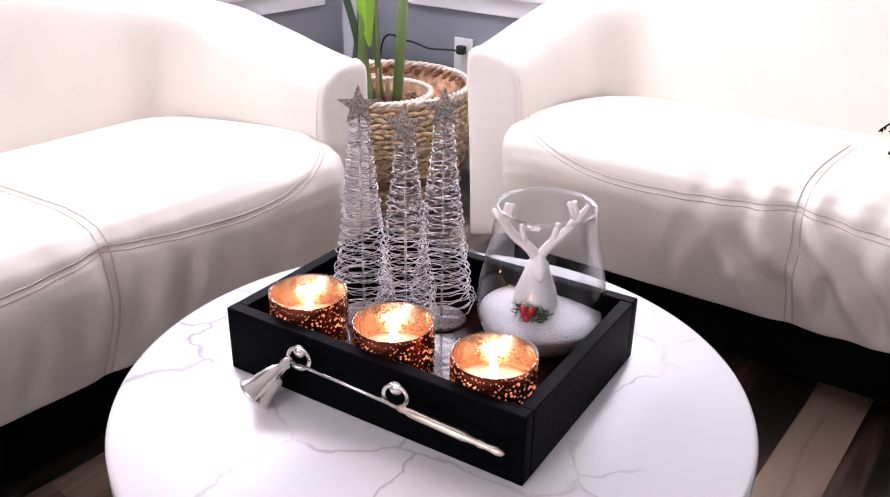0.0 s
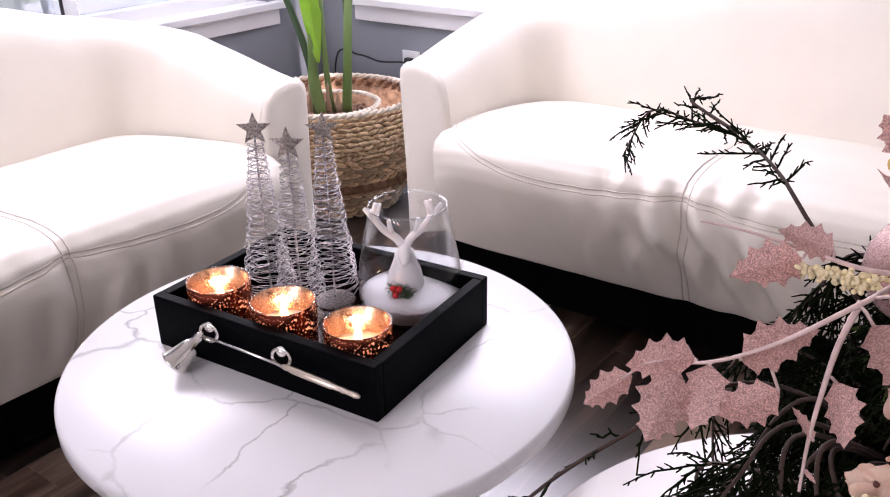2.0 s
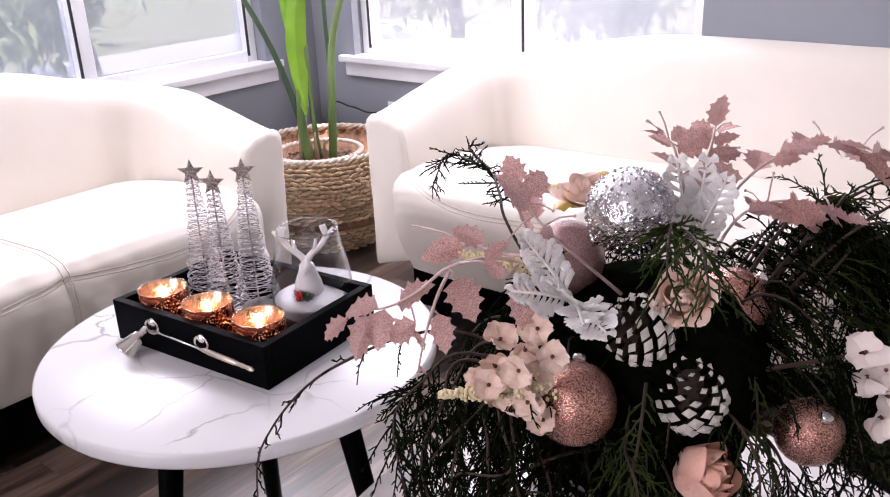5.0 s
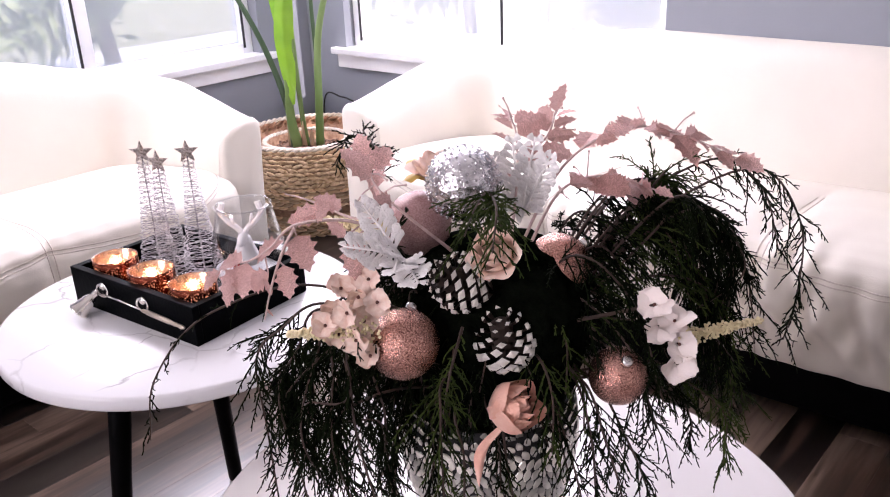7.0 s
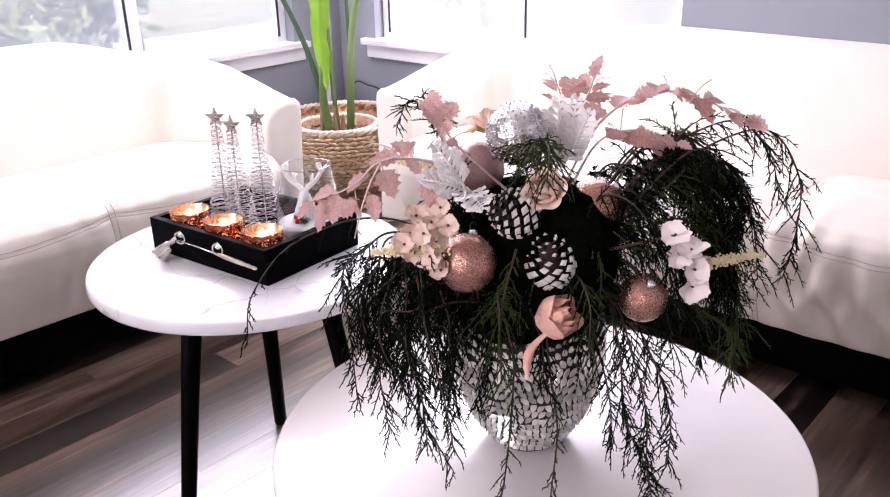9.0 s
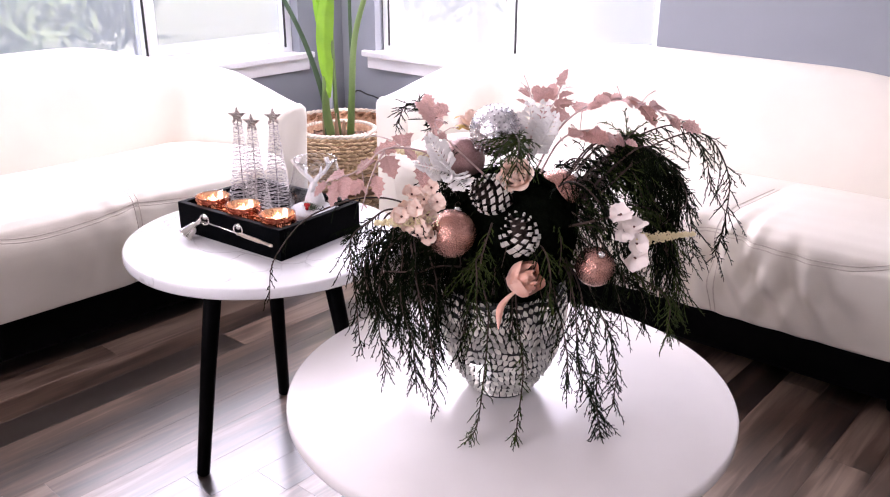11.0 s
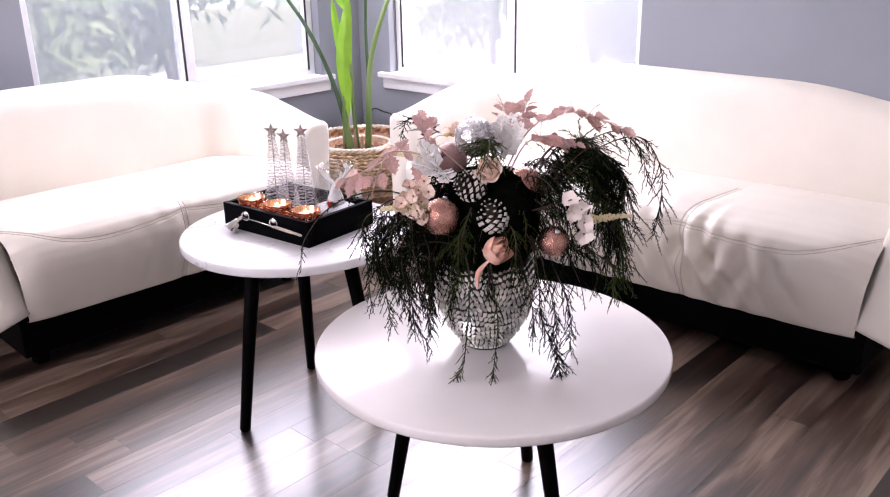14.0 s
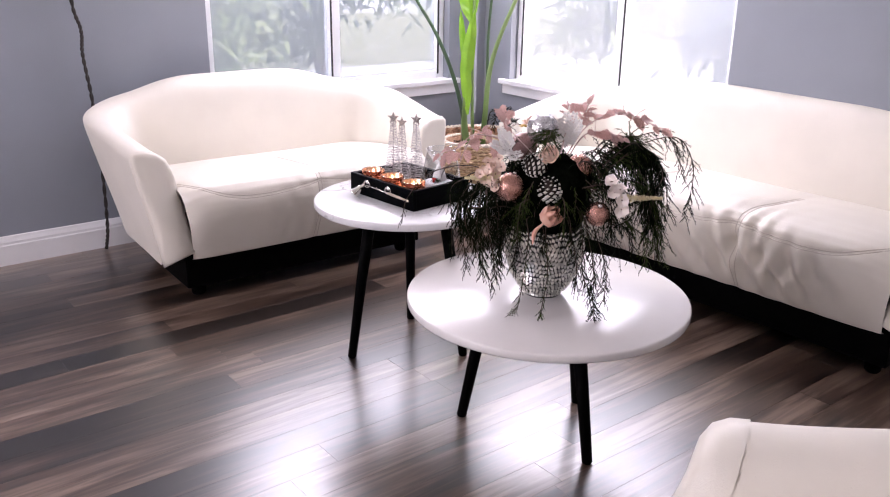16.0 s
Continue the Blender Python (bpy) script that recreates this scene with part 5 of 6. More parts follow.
cedar([L(0.27, 0.5, 0.7), L(0.3, 0.42, 0.72), L(0.34, 0.37, 0.7), L(0.36, 0.34, 0.64)], 202, 0.8, 0.1, 1.2, CEDAR_B, 0.7)
cedar([L(0.3, 0.53, 0.7), L(0.36, 0.49, 0.725), L(0.39, 0.47, 0.70), L(0.41, 0.45, 0.65)], 203, 0.6, 0.1, 0.9, CEDAR_B, 0.7)
# near-black lump added for the deep shade between the branches
SHADE_CORE = mat("near-black shade core", (0.003, 0.004, 0.0025), 0.95, vary=0.5, scale=60, bump=1.0, bump_scale=150, Specular_IOR_Level=0.0)
part("shade_core", mesh("shade_core", *moved(lathe([(0, -0.11), (0.05, -0.11), (0.085, -0.07), (0.1, -0.01), (0.1, 0.04), (0.065, 0.085), (0, 0.1)], 28, lambda a, z: 1 + 0.12 * noise.noise((math.cos(a) * 3, math.sin(a) * 3, z * 30))), Matrix.Translation(L(0.265, 0.545, 0.71))), SHADE_CORE), arr, "near-black core added as the shade inside the foliage")

# baubles


def glitter(name, c1, c2, metal=0.55):
    m = mat(name, c1, 0.24, metal, scale=720, color2=c2, bump=0.3, bump_scale=800)
    return m


ROSE_GOLD = glitter("rose gold glitter", (0.12, 0.03, 0.02), (0.88, 0.5, 0.4), 0.9)
MAUVE = glitter("frosted mauve glitter", (0.30, 0.16, 0.15), (0.52, 0.34, 0.32), 0.3)
CAP = mat("silver ornament cap", (0.7, 0.68, 0.66), 0.25, 1.0, vary=0.1, scale=60)


def ball(r, seg=36, rows=20):
    return lathe([(r * math.sin(math.pi * k / rows), -r * math.cos(math.pi * k / rows)) for k in range(rows + 1)], seg)


def bauble(x, y, z, r, material, label, tilt=(20, 30)):
    b = part("bauble", mesh("bauble", *ball(r), material), arr, label, Matrix.Translation(L(x, y, z)) @ pose(0, 0, 0, tilt[0], tilt[1], 0))
    part("cap", mesh("cap", *lathe([(0, r + 0.006), (0.005, r + 0.006), (0.006, r + 0.004), (0.0065, r - 0.002), (0, r - 0.002)], 14), CAP), b, "silver ornament cap")
    return b


bauble(0.257, 0.409, 0.738, 0.0355, ROSE_GOLD, "large rose gold glitter bauble", (-40, -20))
bauble(0.402, 0.572, 0.676, 0.0305, ROSE_GOLD, "rose gold glitter bauble")
bauble(0.318, 0.585, 0.775, 0.034, ROSE_GOLD, "rose gold glitter bauble", (-30, 40))
bauble(0.182, 0.52, 0.813, 0.036, MAUVE, "frosted mauve bauble", (0, 50))
DISCO = mat("silver mirror facets", (0.5, 0.49, 0.5), 0.14, 1.0, scale=90, color2=(0.86, 0.85, 0.86), bump=0.8, bump_scale=130)
disco = part("bauble", mesh("bauble", *ball(0.039), DISCO), arr, "silver embossed bauble", Matrix.Translation(L(0.243, 0.525, 0.868)) @ pose(0, 0, 0, 35, 20, 0))
dot = mesh("bead", *lathe([(0, -0.0012), (0.0014, -0.0006), (0.0014, 0.0004), (0, 0.0012)], 6), DISCO)
for k in range(290):
    zf = 1 - 2 * (k + 0.5) / 290
    a = k * 2.39996
    q = math.sqrt(1 - zf * zf)
    n = Vector((q * math.cos(a), q * math.sin(a), zf))
    part("bead", dot, disco, m=Matrix.Translation(n * 0.0395) @ n.to_track_quat("Z", "Y").to_matrix().to_4x4())

# pine cones
CONE_B = mat("dark cone brown", (0.03, 0.017, 0.011), 0.8, vary=0.3, scale=50)
CONE_W = mat("white painted scale tip", (0.62, 0.59, 0.53), 0.7, vary=0.06, scale=80)


def cone(x, y, z, r, h, d):
    m = Matrix.Translation(L(x, y, z)) @ Vector(d).to_track_quat("Z", "Y").to_matrix().to_4x4()
    V, F, S = [], [], []
    cv, cf = lathe([(0, -h * 0.45), (r * 0.5, -h * 0.3), (r * 0.55, 0), (r * 0.35, h * 0.35), (0, h * 0.45)], 12)
    V += cv
    F += cf
    S += [0] * len(cf)
    n = 74
    rg = random.Random(int(x * 1000))
    for k in range(n):
        q = (k + 0.5) / n
        a = k * 2.39996 + rg.gauss(0, 0.06)
        zz = -h * 0.46 + h * 0.92 * q
        rr = r * math.sin(math.pi * (0.17 + 0.78 * q)) ** 0.7
        w = 0.0066 * (0.5 + 0.6 * math.sin(math.pi * min(1, q + 0.12)))
        dirr = Vector((math.cos(a), math.sin(a), 0))
        tan = Vector((-math.sin(a), math.cos(a), 0))
        up = Vector((0, 0, 1))
        out = (dirr * (1 - 0.55 * q) + up * (0.1 + 0.75 * q)).normalized()
        flat = out.cross(tan).normalized() * -1
        base = dirr * rr * 0.3 + up * (zz - 0.006)
        tip = dirr * rr + up * (zz + 0.004)
        hh = w * rg.uniform(0.5, 0.64)
        o = len(V)
        V += [base - tan * w * 0.35, base + tan * w * 0.35, tip - tan * w, tip + tan * w, tip + flat * hh * 1.15, tip - flat * hh, tip + out * 0.003,
              tip - tan * w * 0.94 - out * 0.003, tip + tan * w * 0.94 - out * 0.003]
        F += [(o + 2, o + 5, o + 6), (o + 5, o + 3, o + 6), (o + 3, o + 4, o + 6), (o + 4, o + 2, o + 6), (o, o + 1, o + 8, o + 7), (o + 7, o + 8, o + 3, o + 5, o + 2), (o + 8, o + 7, o + 2, o + 4, o + 3), (o + 1, o, o + 7, o + 8)]
        S += [1, 1, 1, 1, 0, 0, 0, 0]
    part("pine_cone", mesh("cone", V, F, [CONE_B, CONE_W], False, S), arr, "brown pine cone with white painted scale tips", m)


cone(0.285, 0.465, 0.79, 0.029, 0.062, (-0.5, -0.5, 0.3))
cone(0.328, 0.477, 0.735, 0.03, 0.066, (0.0, -0.3, 0.9))

# roses, hydrangea, sprays
PEACH = mat("peach fabric petal", (0.84, 0.44, 0.32), 0.65, scale=40, color2=(0.92, 0.6, 0.48), bump=0.3, bump_scale=300)
PALE = mat("pale blush petal", (0.85, 0.6, 0.48), 0.65, scale=30, color2=(0.9, 0.74, 0.64), bump=0.3, bump_scale=300)
GOLD = mat("mustard sepal", (0.48, 0.29, 0.05), 0.5, scale=40, color2=(0.62, 0.42, 0.1))


def petal(w, h, curl, cup, n=6):
    rows = []
    for i in range(n + 1):
        v = i / n
        row = []
        for j in range(n + 1):
            u = 2 * j / n - 1
            ww = w * math.sin(math.pi * (0.15 + 0.62 * v)) * (1 - 0.12 * u * u)
            row.append(Vector((u * ww, -cup * w * (1 - u * u) * math.sin(math.pi * (0.1 + 0.8 * v)) - curl * h * max(0, v - 0.65) ** 2 * 4 * -1, h * v * (1 - 0.12 * u * u * v))))
        rows.append(row)
    return grid(rows)


def wrap_petal(size, rad, height, span, flare, close, seed, n=10):
    """A petal that wraps round the bud: bulging wall, rounded top edge that rolls outwards."""
    rg_ = random.Random(seed)
    k1, k2 = rg_.uniform(0, 6), rg_.uniform(0.5, 1.0)
    rows = []
    for i in range(n + 1):
        v = i / n
        row = []
        for j in range(n + 1):
            u = 2 * j / n - 1
            top = height * (1 - 0.42 * abs(u) ** 2.6) * (1 + 0.03 * math.sin(5 * u + k1))
            z = size * top * v
            bulge = math.sin(math.pi * (0.12 + (0.5 + close) * v))
            rr = size * rad * (0.25 + 0.85 * bulge) + size * flare * max(0, v - 0.55) ** 2 * (1.2 + 0.5 * k2 * math.sin(4 * u + k1))
            an = u * span
            row.append(Vector((rr * math.sin(an), rr * math.cos(an), z)))
        rows.append(row)
    return grid(rows)


def rose(x, y, z, size, d, material, label, open_=0.35, sepals=False):
    m = Matrix.Translation(L(x, y, z)) @ Vector(d).to_track_quat("Z", "Y").to_matrix().to_4x4()
    r = part("rose", mesh("heart", *lathe([(0, 0), (size * 0.2, size * 0.1), (size * 0.27, size * 0.5), (size * 0.18, size * 0.9), (0, size * 1.0)], 18), material), arr, label, m)
    rg = random.Random(int(x * 1000))
    for ring_, (cnt, rad, hh, fl, cl) in enumerate(((3, 0.24, 1.12, 0.0, 0.34), (3, 0.36, 1.16, 0.1 + 0.3 * open_, 0.3), (4, 0.47, 1.1, 0.2 + 1.2 * open_, 0.24), (4, 0.56, 1.0, 0.5 + 2.6 * open_, 0.12))):
        for k in range(cnt):
            a = 360 * (k + 0.45 * ring_) / cnt + rg.uniform(-14, 14)
            part("petal", mesh("petal", *wrap_petal(size, rad, hh * rg.uniform(0.93, 1.05), 1.25 - 0.1 * ring_, fl, cl, rg.random()), material), r, m=pose(0, 0, 0, 0, 0, a) @ pose(0, 0, 0, -rg.uniform(0, 5) - 10 * open_ * ring_))
    if sepals:
        for k in range(4):
            part("sepal", mesh("sepal", *petal(size * 0.5, size * 1.35, 0.5, 0.3), GOLD), r, "mustard sepal", pose(0, 0, 0, 0, 0, 90 * k + 20) @ pose(0, size * 0.42, -0.003, -50, 0, 0))
    return r


rose(0.335, 0.455, 0.668, 0.04, (0.9, 0.05, 0.5), PEACH, "peach rose bud", 0.0)
rose(0.312, 0.492, 0.815, 0.027, (0.25, -0.75, 0.45), PALE, "open pale blush rose", 0.3)
rose(0.185, 0.545, 0.862, 0.024, (-0.1, -0.2, 0.9), PALE, "blush flower with mustard sepals", 0.55, True)
for pts_ in ([(0.352, 0.445, 0.668), (0.342, 0.42, 0.645), (0.345, 0.41, 0.615)],):
    c = curve_points([L(*p) for p in pts_], 6)
    rows = [[p + Vector((0.7, 0.7, 0)) * w * o + Vector((0.006, -0.006, 0)) * (1 - abs(o)) for o in (-1, -0.5, 0, 0.5, 1)] for p, w in zip(c, [0.0015 + 0.0045 * math.sin(math.pi * k / (len(c) - 1)) for k in range(len(c))])]
    part("petal", mesh("petal", *grid(rows), PEACH), arr, "hanging peach petal")
DOT = mat("dark flower eye", (0.12, 0.04, 0.03), 0.6, vary=0.3, scale=60)
BLUSH = mat("blush hydrangea petal", (0.74, 0.5, 0.39), 0.7, scale=90, color2=(0.88, 0.75, 0.65), bump=0.25, bump_scale=250)
IVORY = mat("ivory hydrangea petal", (0.82, 0.72, 0.66), 0.7, scale=30, color2=(0.88, 0.82, 0.77), bump=0.25, bump_scale=250)


def hydrangea_petal(h, seed, n=7):
    """A broad rounded petal with a soft wave and a crease down its middle."""
    rows = []
    for i in range(n + 1):
        v = i / n
        ww = 0.72 * h * math.sin(math.pi * (0.06 + 0.80 * v ** 0.75)) ** 0.8
        rows.append([Vector((u * ww, 0.06 * h * (1 - abs(u)) - 0.16 * h * v * v + 0.05 * h * math.sin(5 * u + 4 * v + 9 * seed), h * v * (1 - 0.2 * u * u * v) + 0.05 * h * v * math.sin(7 * u + seed * 20))) for u in [2 * j / n - 1 for j in range(n + 1)]])
    return grid(rows)


def hydrangea(places, size, material, label, face):
    h = part("hydrangea", mesh("stem", *tube([L(0.27, 0.52, 0.7), L(*places[0])], 0.002, 6), TWIG), arr, label)
    rg = random.Random(len(places) * 31)
    pms = [mesh("petal", *hydrangea_petal(size * f_, f_), material) for f_ in (0.9, 1.0, 1.12)]
    em_ = mesh("eye", *ball(0.0018, 8, 6), DOT)
    for p in places:
        d = (Vector(face) + Vector((rg.gauss(0, 0.35), rg.gauss(0, 0.35), rg.gauss(0, 0.35)))).normalized()
        m = Matrix.Translation(L(*p)) @ d.to_track_quat("Z", "Y").to_matrix().to_4x4() @ pose(0, 0, 0, 0, 0, rg.uniform(0, 90))
        for k in range(4):
            part("petal", rg.choice(pms), h, m=m @ pose(0, 0, 0.0006 * k, 0, 0, 90 * k + rg.uniform(-14, 14)) @ pose(0, 0.001, 0, -rg.uniform(52, 88), rg.uniform(-12, 12)))
        part("eye", em_, h, m=m @ pose(0, 0, 0.002))


hydrangea([(0.225, 0.385, 0.79), (0.205, 0.37, 0.775), (0.24, 0.375, 0.772), (0.215, 0.365, 0.755), (0.235, 0.37, 0.75), (0.195, 0.365, 0.76), (0.23, 0.395, 0.805), (0.25, 0.385, 0.79), (0.222, 0.372, 0.735), (0.243, 0.362, 0.758), (0.212, 0.352, 0.768), (0.236, 0.36, 0.785), (0.252, 0.37, 0.74), (0.2, 0.385, 0.79)], 0.0145, BLUSH, "blush pink hydrangea cluster", (0.45, -0.75, 0.35))
hydrangea([(0.437, 0.575, 0.765), (0.452, 0.59, 0.745), (0.44, 0.582, 0.74), (0.455, 0.595, 0.72), (0.452, 0.6, 0.695)], 0.019, IVORY, "ivory hydrangea cluster", (0.6, -0.65, 0.25))
CREAM = mat("cream berry bud", (0.78, 0.68, 0.42), 0.7, vary=0.08, scale=60)


def plume(a, b, r, seed, label):
    rg = random.Random(seed)
    A, B = L(*a), L(*b)
    bud = ball(0.0017, 6, 4)
    out = [tube([A, B], 0.0012, 5)]
    for k in range(330):
        t = rg.random()
        c = A.lerp(B, t)
        d = Vector((rg.gauss(0, 1), rg.gauss(0, 1), rg.gauss(0, 1))).normalized()
        out.append(moved(bud, Matrix.Translation(c + d * r * (1 - 0.75 * t) * rg.uniform(0.4, 1))))
    o = part("bud_spike", mesh("buds", *join(*out), CREAM), arr, label)


plume((0.455, 0.6, 0.725), (0.5, 0.69, 0.72), 0.012, 1, "cream spike of tiny buds")
plume((0.25, 0.375, 0.765), (0.175, 0.335, 0.755), 0.014, 2, "cream spike of tiny buds")
plume((0.2, 0.45, 0.83), (0.12, 0.43, 0.835), 0.012, 3, "cream spike of tiny buds")

# pink glitter holly branches
PINK = mat("dusty pink glitter leaf", (0.2, 0.062, 0.046), 0.3, 0.35, scale=900, color2=(0.84, 0.5, 0.43), bump=0.6, bump_scale=1400, rand=0.18)
pn, pk = PINK.node_tree.nodes, PINK.node_tree.links
thin_leaf, leaf_mix = pn.new("ShaderNodeBsdfTranslucent"), pn.new("ShaderNodeMixShader")
thin_leaf.inputs["Color"].default_value, leaf_mix.inputs["Fac"].default_value = (0.85, 0.6, 0.56, 1), 0.26
pk.new(pn["Principled BSDF"].outputs["BSDF"], leaf_mix.inputs[1])
pk.new(thin_leaf.outputs["BSDF"], leaf_mix.inputs[2])
pk.new(leaf_mix.outputs["Shader"], pn["Material Output"].inputs["Surface"])
PINK_STEM = mat("dusty pink stem", (0.5, 0.36, 0.32), 0.6, scale=120, color2=(0.66, 0.5, 0.46))


def holly(w, h):
    """A pointed leaf with spiny lobes, folded along its rib."""
    out = [(0.05, 0.0), (0.42, 0.08), (0.62, 0.13), (0.84, 0.16), (0.66, 0.24), (0.72, 0.31), (1.04, 0.40), (0.74, 0.47), (0.68, 0.55), (0.88, 0.65), (0.52, 0.70), (0.42, 0.77), (0.5, 0.84), (0.24, 0.88), (0.0, 1.0)]
    V, F = [], []
    for k, (x, y) in enumerate(out):
        bend = -0.25 * h * (y - 0.3) ** 2
        V += [(-x * w, 0.22 * x * w + bend, y * h), (0, bend, y * h), (x * w, 0.22 * x * w + bend, y * h)]
    for k in range(len(out) - 1):
        o = 3 * k
        F += [(o, o + 1, o + 4, o + 3), (o + 1, o + 2, o + 5, o + 4)]
    return mesh("leaf", V, F, PINK, False)


leaf_meshes = [holly(0.014, 0.036), holly(0.016, 0.044), holly(0.0125, 0.032)]


def pink_branch(ctrl, seed, leaves, twigs=True, s=1.0):
    rg = random.Random(seed)
    pts = curve_points([L(*p) for p in ctrl], 10)
    b = part("pink_branch", mesh("stem", *tube(pts, lambda q: 0.0019 * (1 - 0.6 * q), 6), PINK_STEM), arr, "branch of dusty pink glitter holly leaves")
    n = len(pts)
    for k in range(leaves):
        q = 0.32 + 0.68 * (k + 0.7) / leaves
        i = min(int(q * (n - 1)), n - 2)
        d = (pts[i + 1] - pts[i]).normalized()
        sd = d.cross(Vector((0.2 * rg.gauss(0, 1), 0.2 * rg.gauss(0, 1), 1))).normalized() * (1 if k % 2 else -1)
        g = (d * rg.uniform(0.4, 0.9) + sd * rg.uniform(0.6, 1.0) + Vector((0, 0, rg.uniform(-0.5, 0.35)))).normalized()
        if k == leaves - 1:
            g = d
        m = g.to_track_quat("Z", "Y").to_matrix().to_4x4()
        me = rg.choice(leaf_meshes)
        part("leaf", me, b, m=Matrix.Translation(pts[i] + g * 0.003) @ m @ pose(0, 0, 0, 0, 0, rg.uniform(-70, 70)) @ Matrix.Scale(s * rg.uniform(0.65, 1.05), 4))
    if twigs:
        for k in range(3):
            i = int((0.45 + 0.5 * rg.random()) * (n - 1))
            g = Vector((rg.gauss(0, 1), rg.gauss(0, 1), rg.gauss(0.2, 0.7))).normalized()
            e = pts[i] + g * 0.03
            part("twig", mesh("twig", *join(tube([pts[i], pts[i] + g * 0.016 + Vector((0, 0, 0.003)), e], 0.0008, 4), moved(ball(0.0016, 6, 4), Matrix.Translation(e))), PINK_STEM), b)


def leafy_branch(ctrl, leaves, seed, face=(0.35, -0.55, 0.75)):
    """A pink branch whose leaves are set one by one: foot, tip and breadth of each."""
    rg = random.Random(seed)
    pts = curve_points([L(*p) for p in ctrl], 8)
    b = part("pink_branch", mesh("stem", *tube(pts, lambda q: 0.0018 * (1 - 0.6 * q), 6), PINK_STEM), arr, "branch of dusty pink glitter holly leaves")
    for foot, tip, broad in leaves:
        A, B = L(*foot), L(*tip)
        z = (B - A).normalized()
        f = Vector(face) + Vector((rg.gauss(0, 0.22), rg.gauss(0, 0.22), rg.gauss(0, 0.22)))
        y = (f - z * f.dot(z)).normalized()
        x = y.cross(z)
        k = (B - A).length / 0.044
        m = Matrix(((x.x, y.x, z.x, A.x), (x.y, y.y, z.y, A.y), (x.z, y.z, z.z, A.z), (0, 0, 0, 1)))
        part("leaf", leaf_meshes[1], b, m=m @ Matrix.Diagonal((k * broad, k, k, 1)))
        near = min(pts, key=lambda p: (p - A).length)
        if (near - A).length > 0.002:
            part("leaf_stalk", mesh("leaf_stalk", *tube([near, near.lerp(A, 0.5) + Vector((0, 0, 0.001)), A], 0.0009, 5), PINK_STEM), b)


leafy_branch([(0.204, 0.438, 0.839), (0.183, 0.403, 0.853), (0.171, 0.358, 0.858), (0.141, 0.351, 0.831), (0.111, 0.345, 0.812), (0.081, 0.341, 0.803), (0.066, 0.336, 0.790)],
             [((0.102, 0.344, 0.811), (0.064, 0.339, 0.799), 1.0), ((0.071, 0.337, 0.793), (0.046, 0.327, 0.770), 0.8), ((0.096, 0.341, 0.801), (0.085, 0.325, 0.761), 1.0), ((0.110, 0.344, 0.810), (0.110, 0.331, 0.775), 1.05), ((0.146, 0.342, 0.809), (0.119, 0.335, 0.786), 0.95), ((0.125, 0.346, 0.817), (0.155, 0.354, 0.843), 1.0), ((0.179, 0.355, 0.851), (0.207, 0.343, 0.827), 1.15), ((0.206, 0.358, 0.871), (0.226, 0.360, 0.891), 0.9)], 1)
leafy_branch([(0.171, 0.362, 0.858), (0.167, 0.349, 0.839), (0.166, 0.336, 0.818), (0.166, 0.326, 0.798), (0.168, 0.315, 0.776)],
             [((0.170, 0.343, 0.823), (0.183, 0.336, 0.793), 0.95), ((0.168, 0.327, 0.798), (0.157, 0.327, 0.813), 0.5), ((0.167, 0.320, 0.786), (0.174, 0.321, 0.779), 0.4)], 2)
leafy_branch([(0.202, 0.440, 0.846), (0.161, 0.440, 0.840), (0.124, 0.442, 0.843), (0.091, 0.440, 0.847), (0.066, 0.435, 0.849)],
             [((0.127, 0.435, 0.840), (0.096, 0.408, 0.833), 1.0), ((0.141, 0.447, 0.843), (0.113, 0.434, 0.856), 0.95), ((0.179, 0.466, 0.850), (0.154, 0.470, 0.891), 0.3), ((0.214, 0.393, 0.842), (0.226, 0.382, 0.807), 1.0), ((0.194, 0.402, 0.838), (0.174, 0.397, 0.855), 0.8)], 3)
pink_branch([(0.25, 0.5, 0.8), (0.2, 0.45, 0.87), (0.17, 0.46, 0.9)], 5, 5)
pink_branch([(0.27, 0.55, 0.78), (0.265, 0.61, 0.87), (0.26, 0.655, 0.895), (0.258, 0.67, 0.915)], 6, 9)
pink_branch([(0.28, 0.56, 0.78), (0.3, 0.62, 0.87), (0.34, 0.68, 0.905), (0.39, 0.715, 0.895), (0.44, 0.745, 0.87)], 7, 20)
pink_branch([(0.29, 0.56, 0.78), (0.31, 0.6, 0.85), (0.345, 0.635, 0.865), (0.39, 0.66, 0.85)], 8, 13)
pink_branch([(0.28, 0.55, 0.78), (0.27, 0.58, 0.86), (0.24, 0.62, 0.9), (0.215, 0.64, 0.91)], 9, 8)

# grey-white dusty foliage
DUSTY = mat("grey-white felt leaf", (0.8, 0.77, 0.74), 0.85, scale=60, color2=(0.92, 0.9, 0.87), bump=0.5, bump_scale=400)


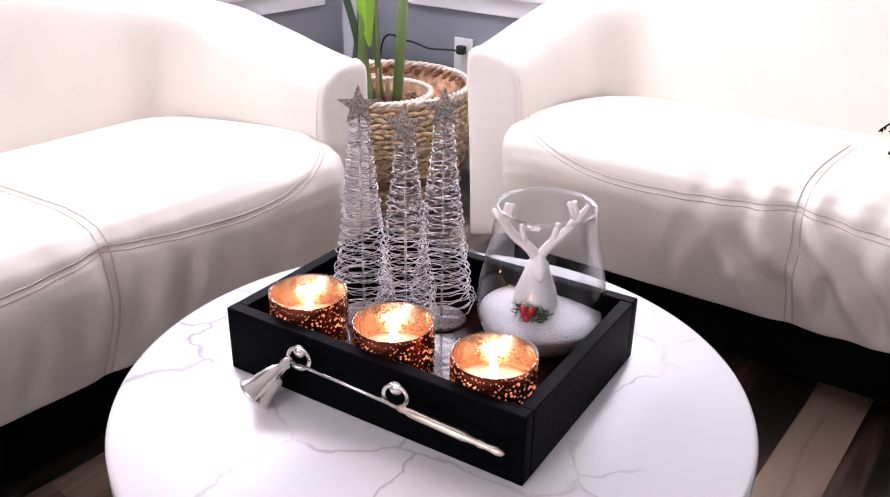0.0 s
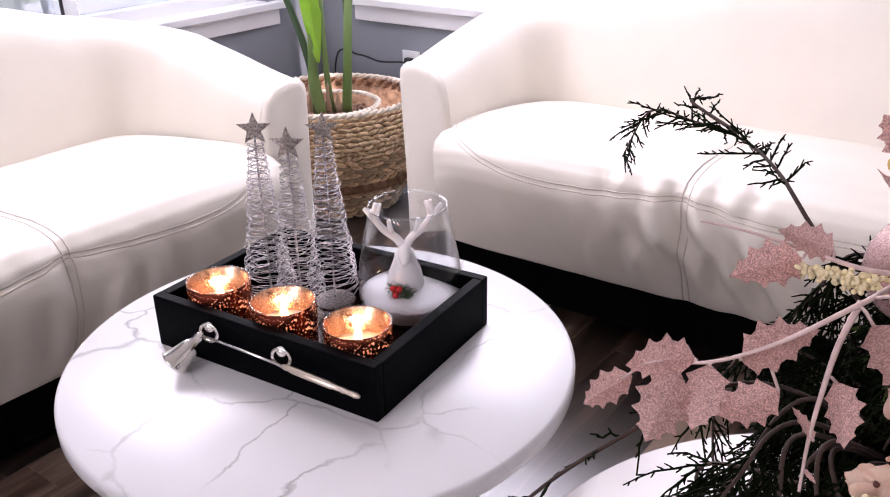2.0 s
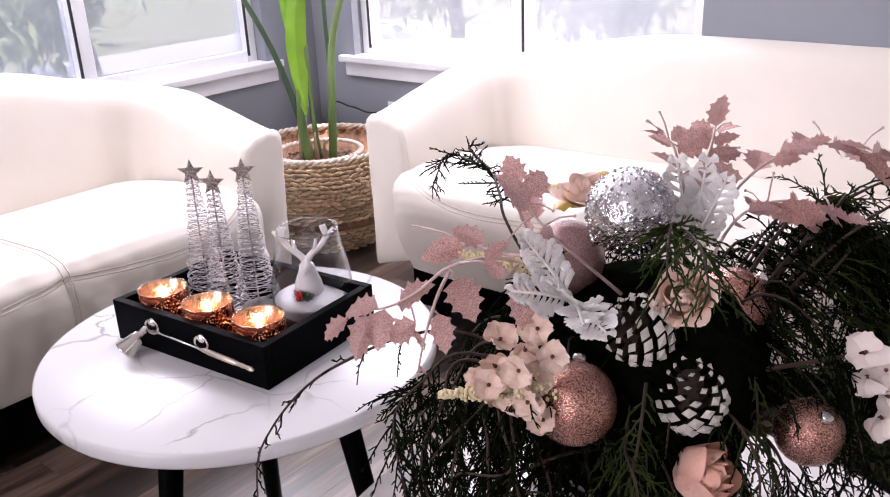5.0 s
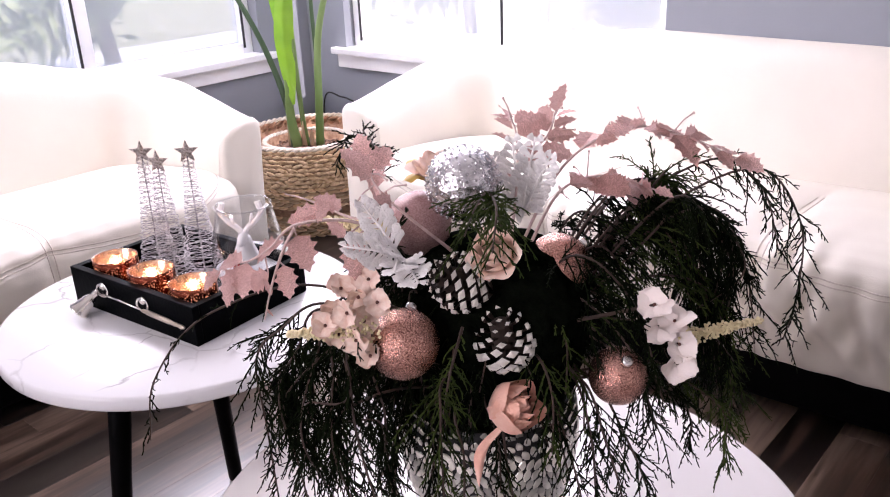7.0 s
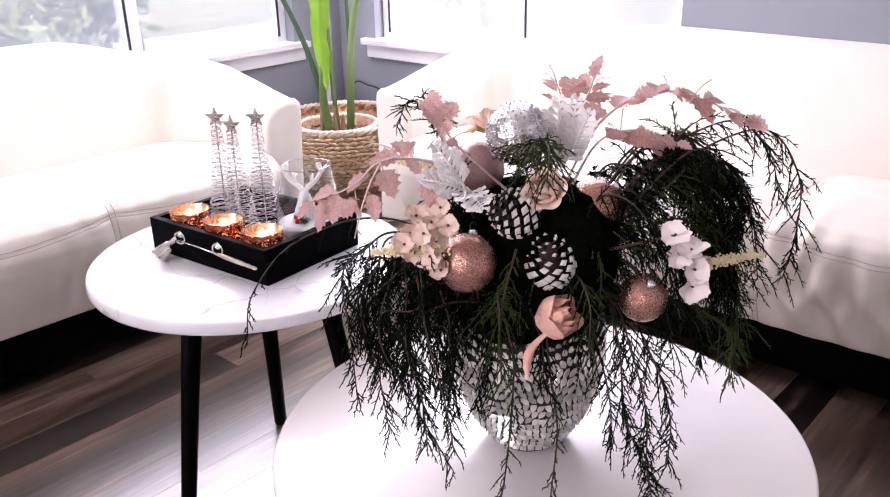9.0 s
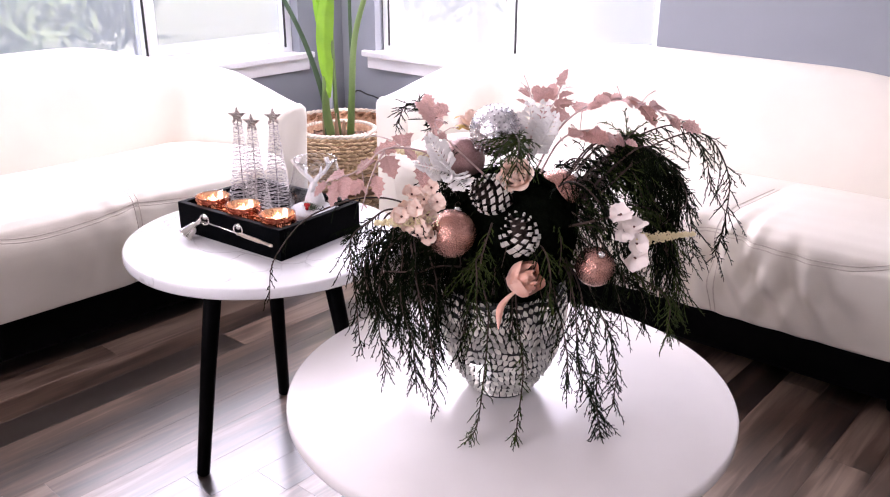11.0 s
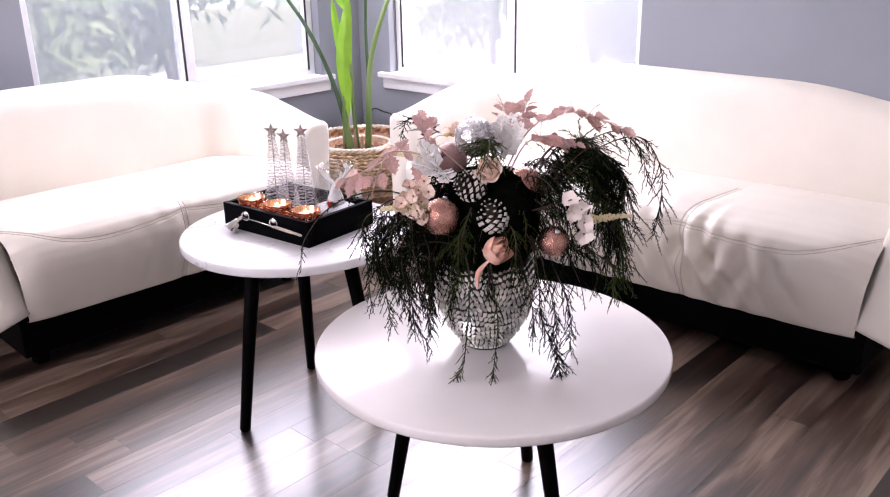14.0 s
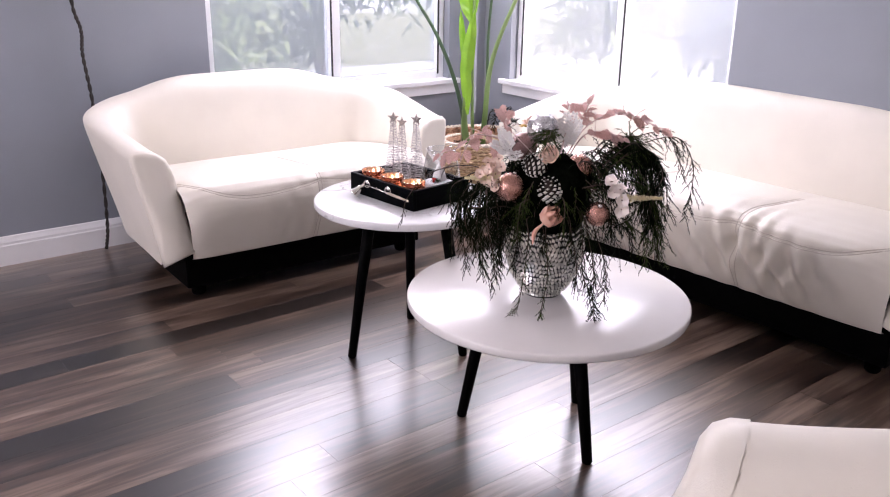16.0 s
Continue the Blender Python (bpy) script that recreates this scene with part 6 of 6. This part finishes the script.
def dusty(base, tip, seed, width=0.018):
    rg = random.Random(seed)
    A, B = L(*base), L(*tip)
    d = B - A
    ln = d.length
    d.normalize()
    sd = d.cross(Vector((0.4, -0.5, 0.75))).normalized()
    nn = sd.cross(d)
    out = [tube([A, A.lerp(B, 0.5) + nn * 0.004, B], lambda q: 0.0018 * (1 - 0.4 * q), 5)]
    for k in range(9):
        q = 0.15 + 0.8 * k / 8
        for sg in (-1, 1):
            c = A.lerp(B, q)
            w = width * math.sin(math.pi * (0.25 + 0.65 * q)) * rg.uniform(0.8, 1.15)
            e = c + sd * sg * w + d * w * 0.7 + nn * rg.uniform(-0.004, 0.006)
            rows = []
            for t, hw in ((0, 0.0014), (0.3, 0.0022), (0.6, 0.0034), (0.85, 0.0046), (1, 0.0018)):
                p = c.lerp(e, t)
                x = (e - c).normalized().cross(nn).normalized()
                rows.append([p - x * hw, p + nn * hw * 0.5, p + x * hw])
            out.append(grid(rows))
            for j in (0.45, 0.7):
                p = c.lerp(e, j)
                x = (e - c).normalized().cross(nn).normalized()
                g = p + ((e - c).normalized() * 0.6 + x * rg.choice((-1, 1)) * 0.8) * w * 0.35
                out.append(grid([[p - d * 0.001, p + nn * 0.001, p + d * 0.001], [p.lerp(g, 0.7) - d * 0.0028, p.lerp(g, 0.7) + nn * 0.0015, p.lerp(g, 0.7) + d * 0.0028], [g - d * 0.001, g, g + d * 0.001]]))
    part("dusty_leaf", mesh("dusty", *join(*out), DUSTY), arr, "grey-white lobed felt leaf")


dusty((0.243, 0.427, 0.82), (0.255, 0.385, 0.85), 1)
dusty((0.243, 0.427, 0.82), (0.29, 0.40, 0.815), 2)
dusty((0.243, 0.427, 0.82), (0.215, 0.38, 0.84), 3)
dusty((0.243, 0.427, 0.82), (0.28, 0.38, 0.83), 4)
dusty((0.243, 0.427, 0.82), (0.2, 0.42, 0.87), 5)
dusty((0.28, 0.57, 0.82), (0.25, 0.6, 0.9), 6)
dusty((0.28, 0.57, 0.82), (0.28, 0.6, 0.905), 7)
dusty((0.28, 0.57, 0.82), (0.3, 0.6, 0.89), 8)
dusty((0.28, 0.57, 0.82), (0.23, 0.59, 0.88), 9)

# ---- floor of planks ----
floor = thing("floor", "grey-brown wood laminate floor with long staggered planks", "floor", kind="structure", me=boxmesh("floor", (XW - THICK, XE + THICK, YS - THICK, YN + THICK, -0.06, -0.0035), JOINT, 0))
PW, PL = 0.105, 1.22
plank_v, plank_f = box(0.0001, PW - 0.0001, 0.0001, PL - 0.0001, -0.004, 0.0, bevel=0.0004, seg=1)
plank_mesh = mesh("plank", plank_v, plank_f, PLANK, smooth=False)
rng = random.Random(4)
x = XW
while x < XE - 0.01:
    w = min(PW, XE - x)
    y = YS - rng.random() * PL
    while y < YN:
        y0, y1 = max(y, YS), min(y + PL, YN)
        if y1 - y0 > 0.02:
            me = plank_mesh
            if y1 - y0 < PL - 0.001 or w < PW:
                me = mesh("cut_plank", *box(0.0001, w - 0.0001, 0.0001, y1 - y0 - 0.0001, -0.004, 0.0, bevel=0.0004, seg=1), PLANK, smooth=False)
            part("plank", me, floor, m=pose(x, y0, 0))
        y += PL
    x += PW
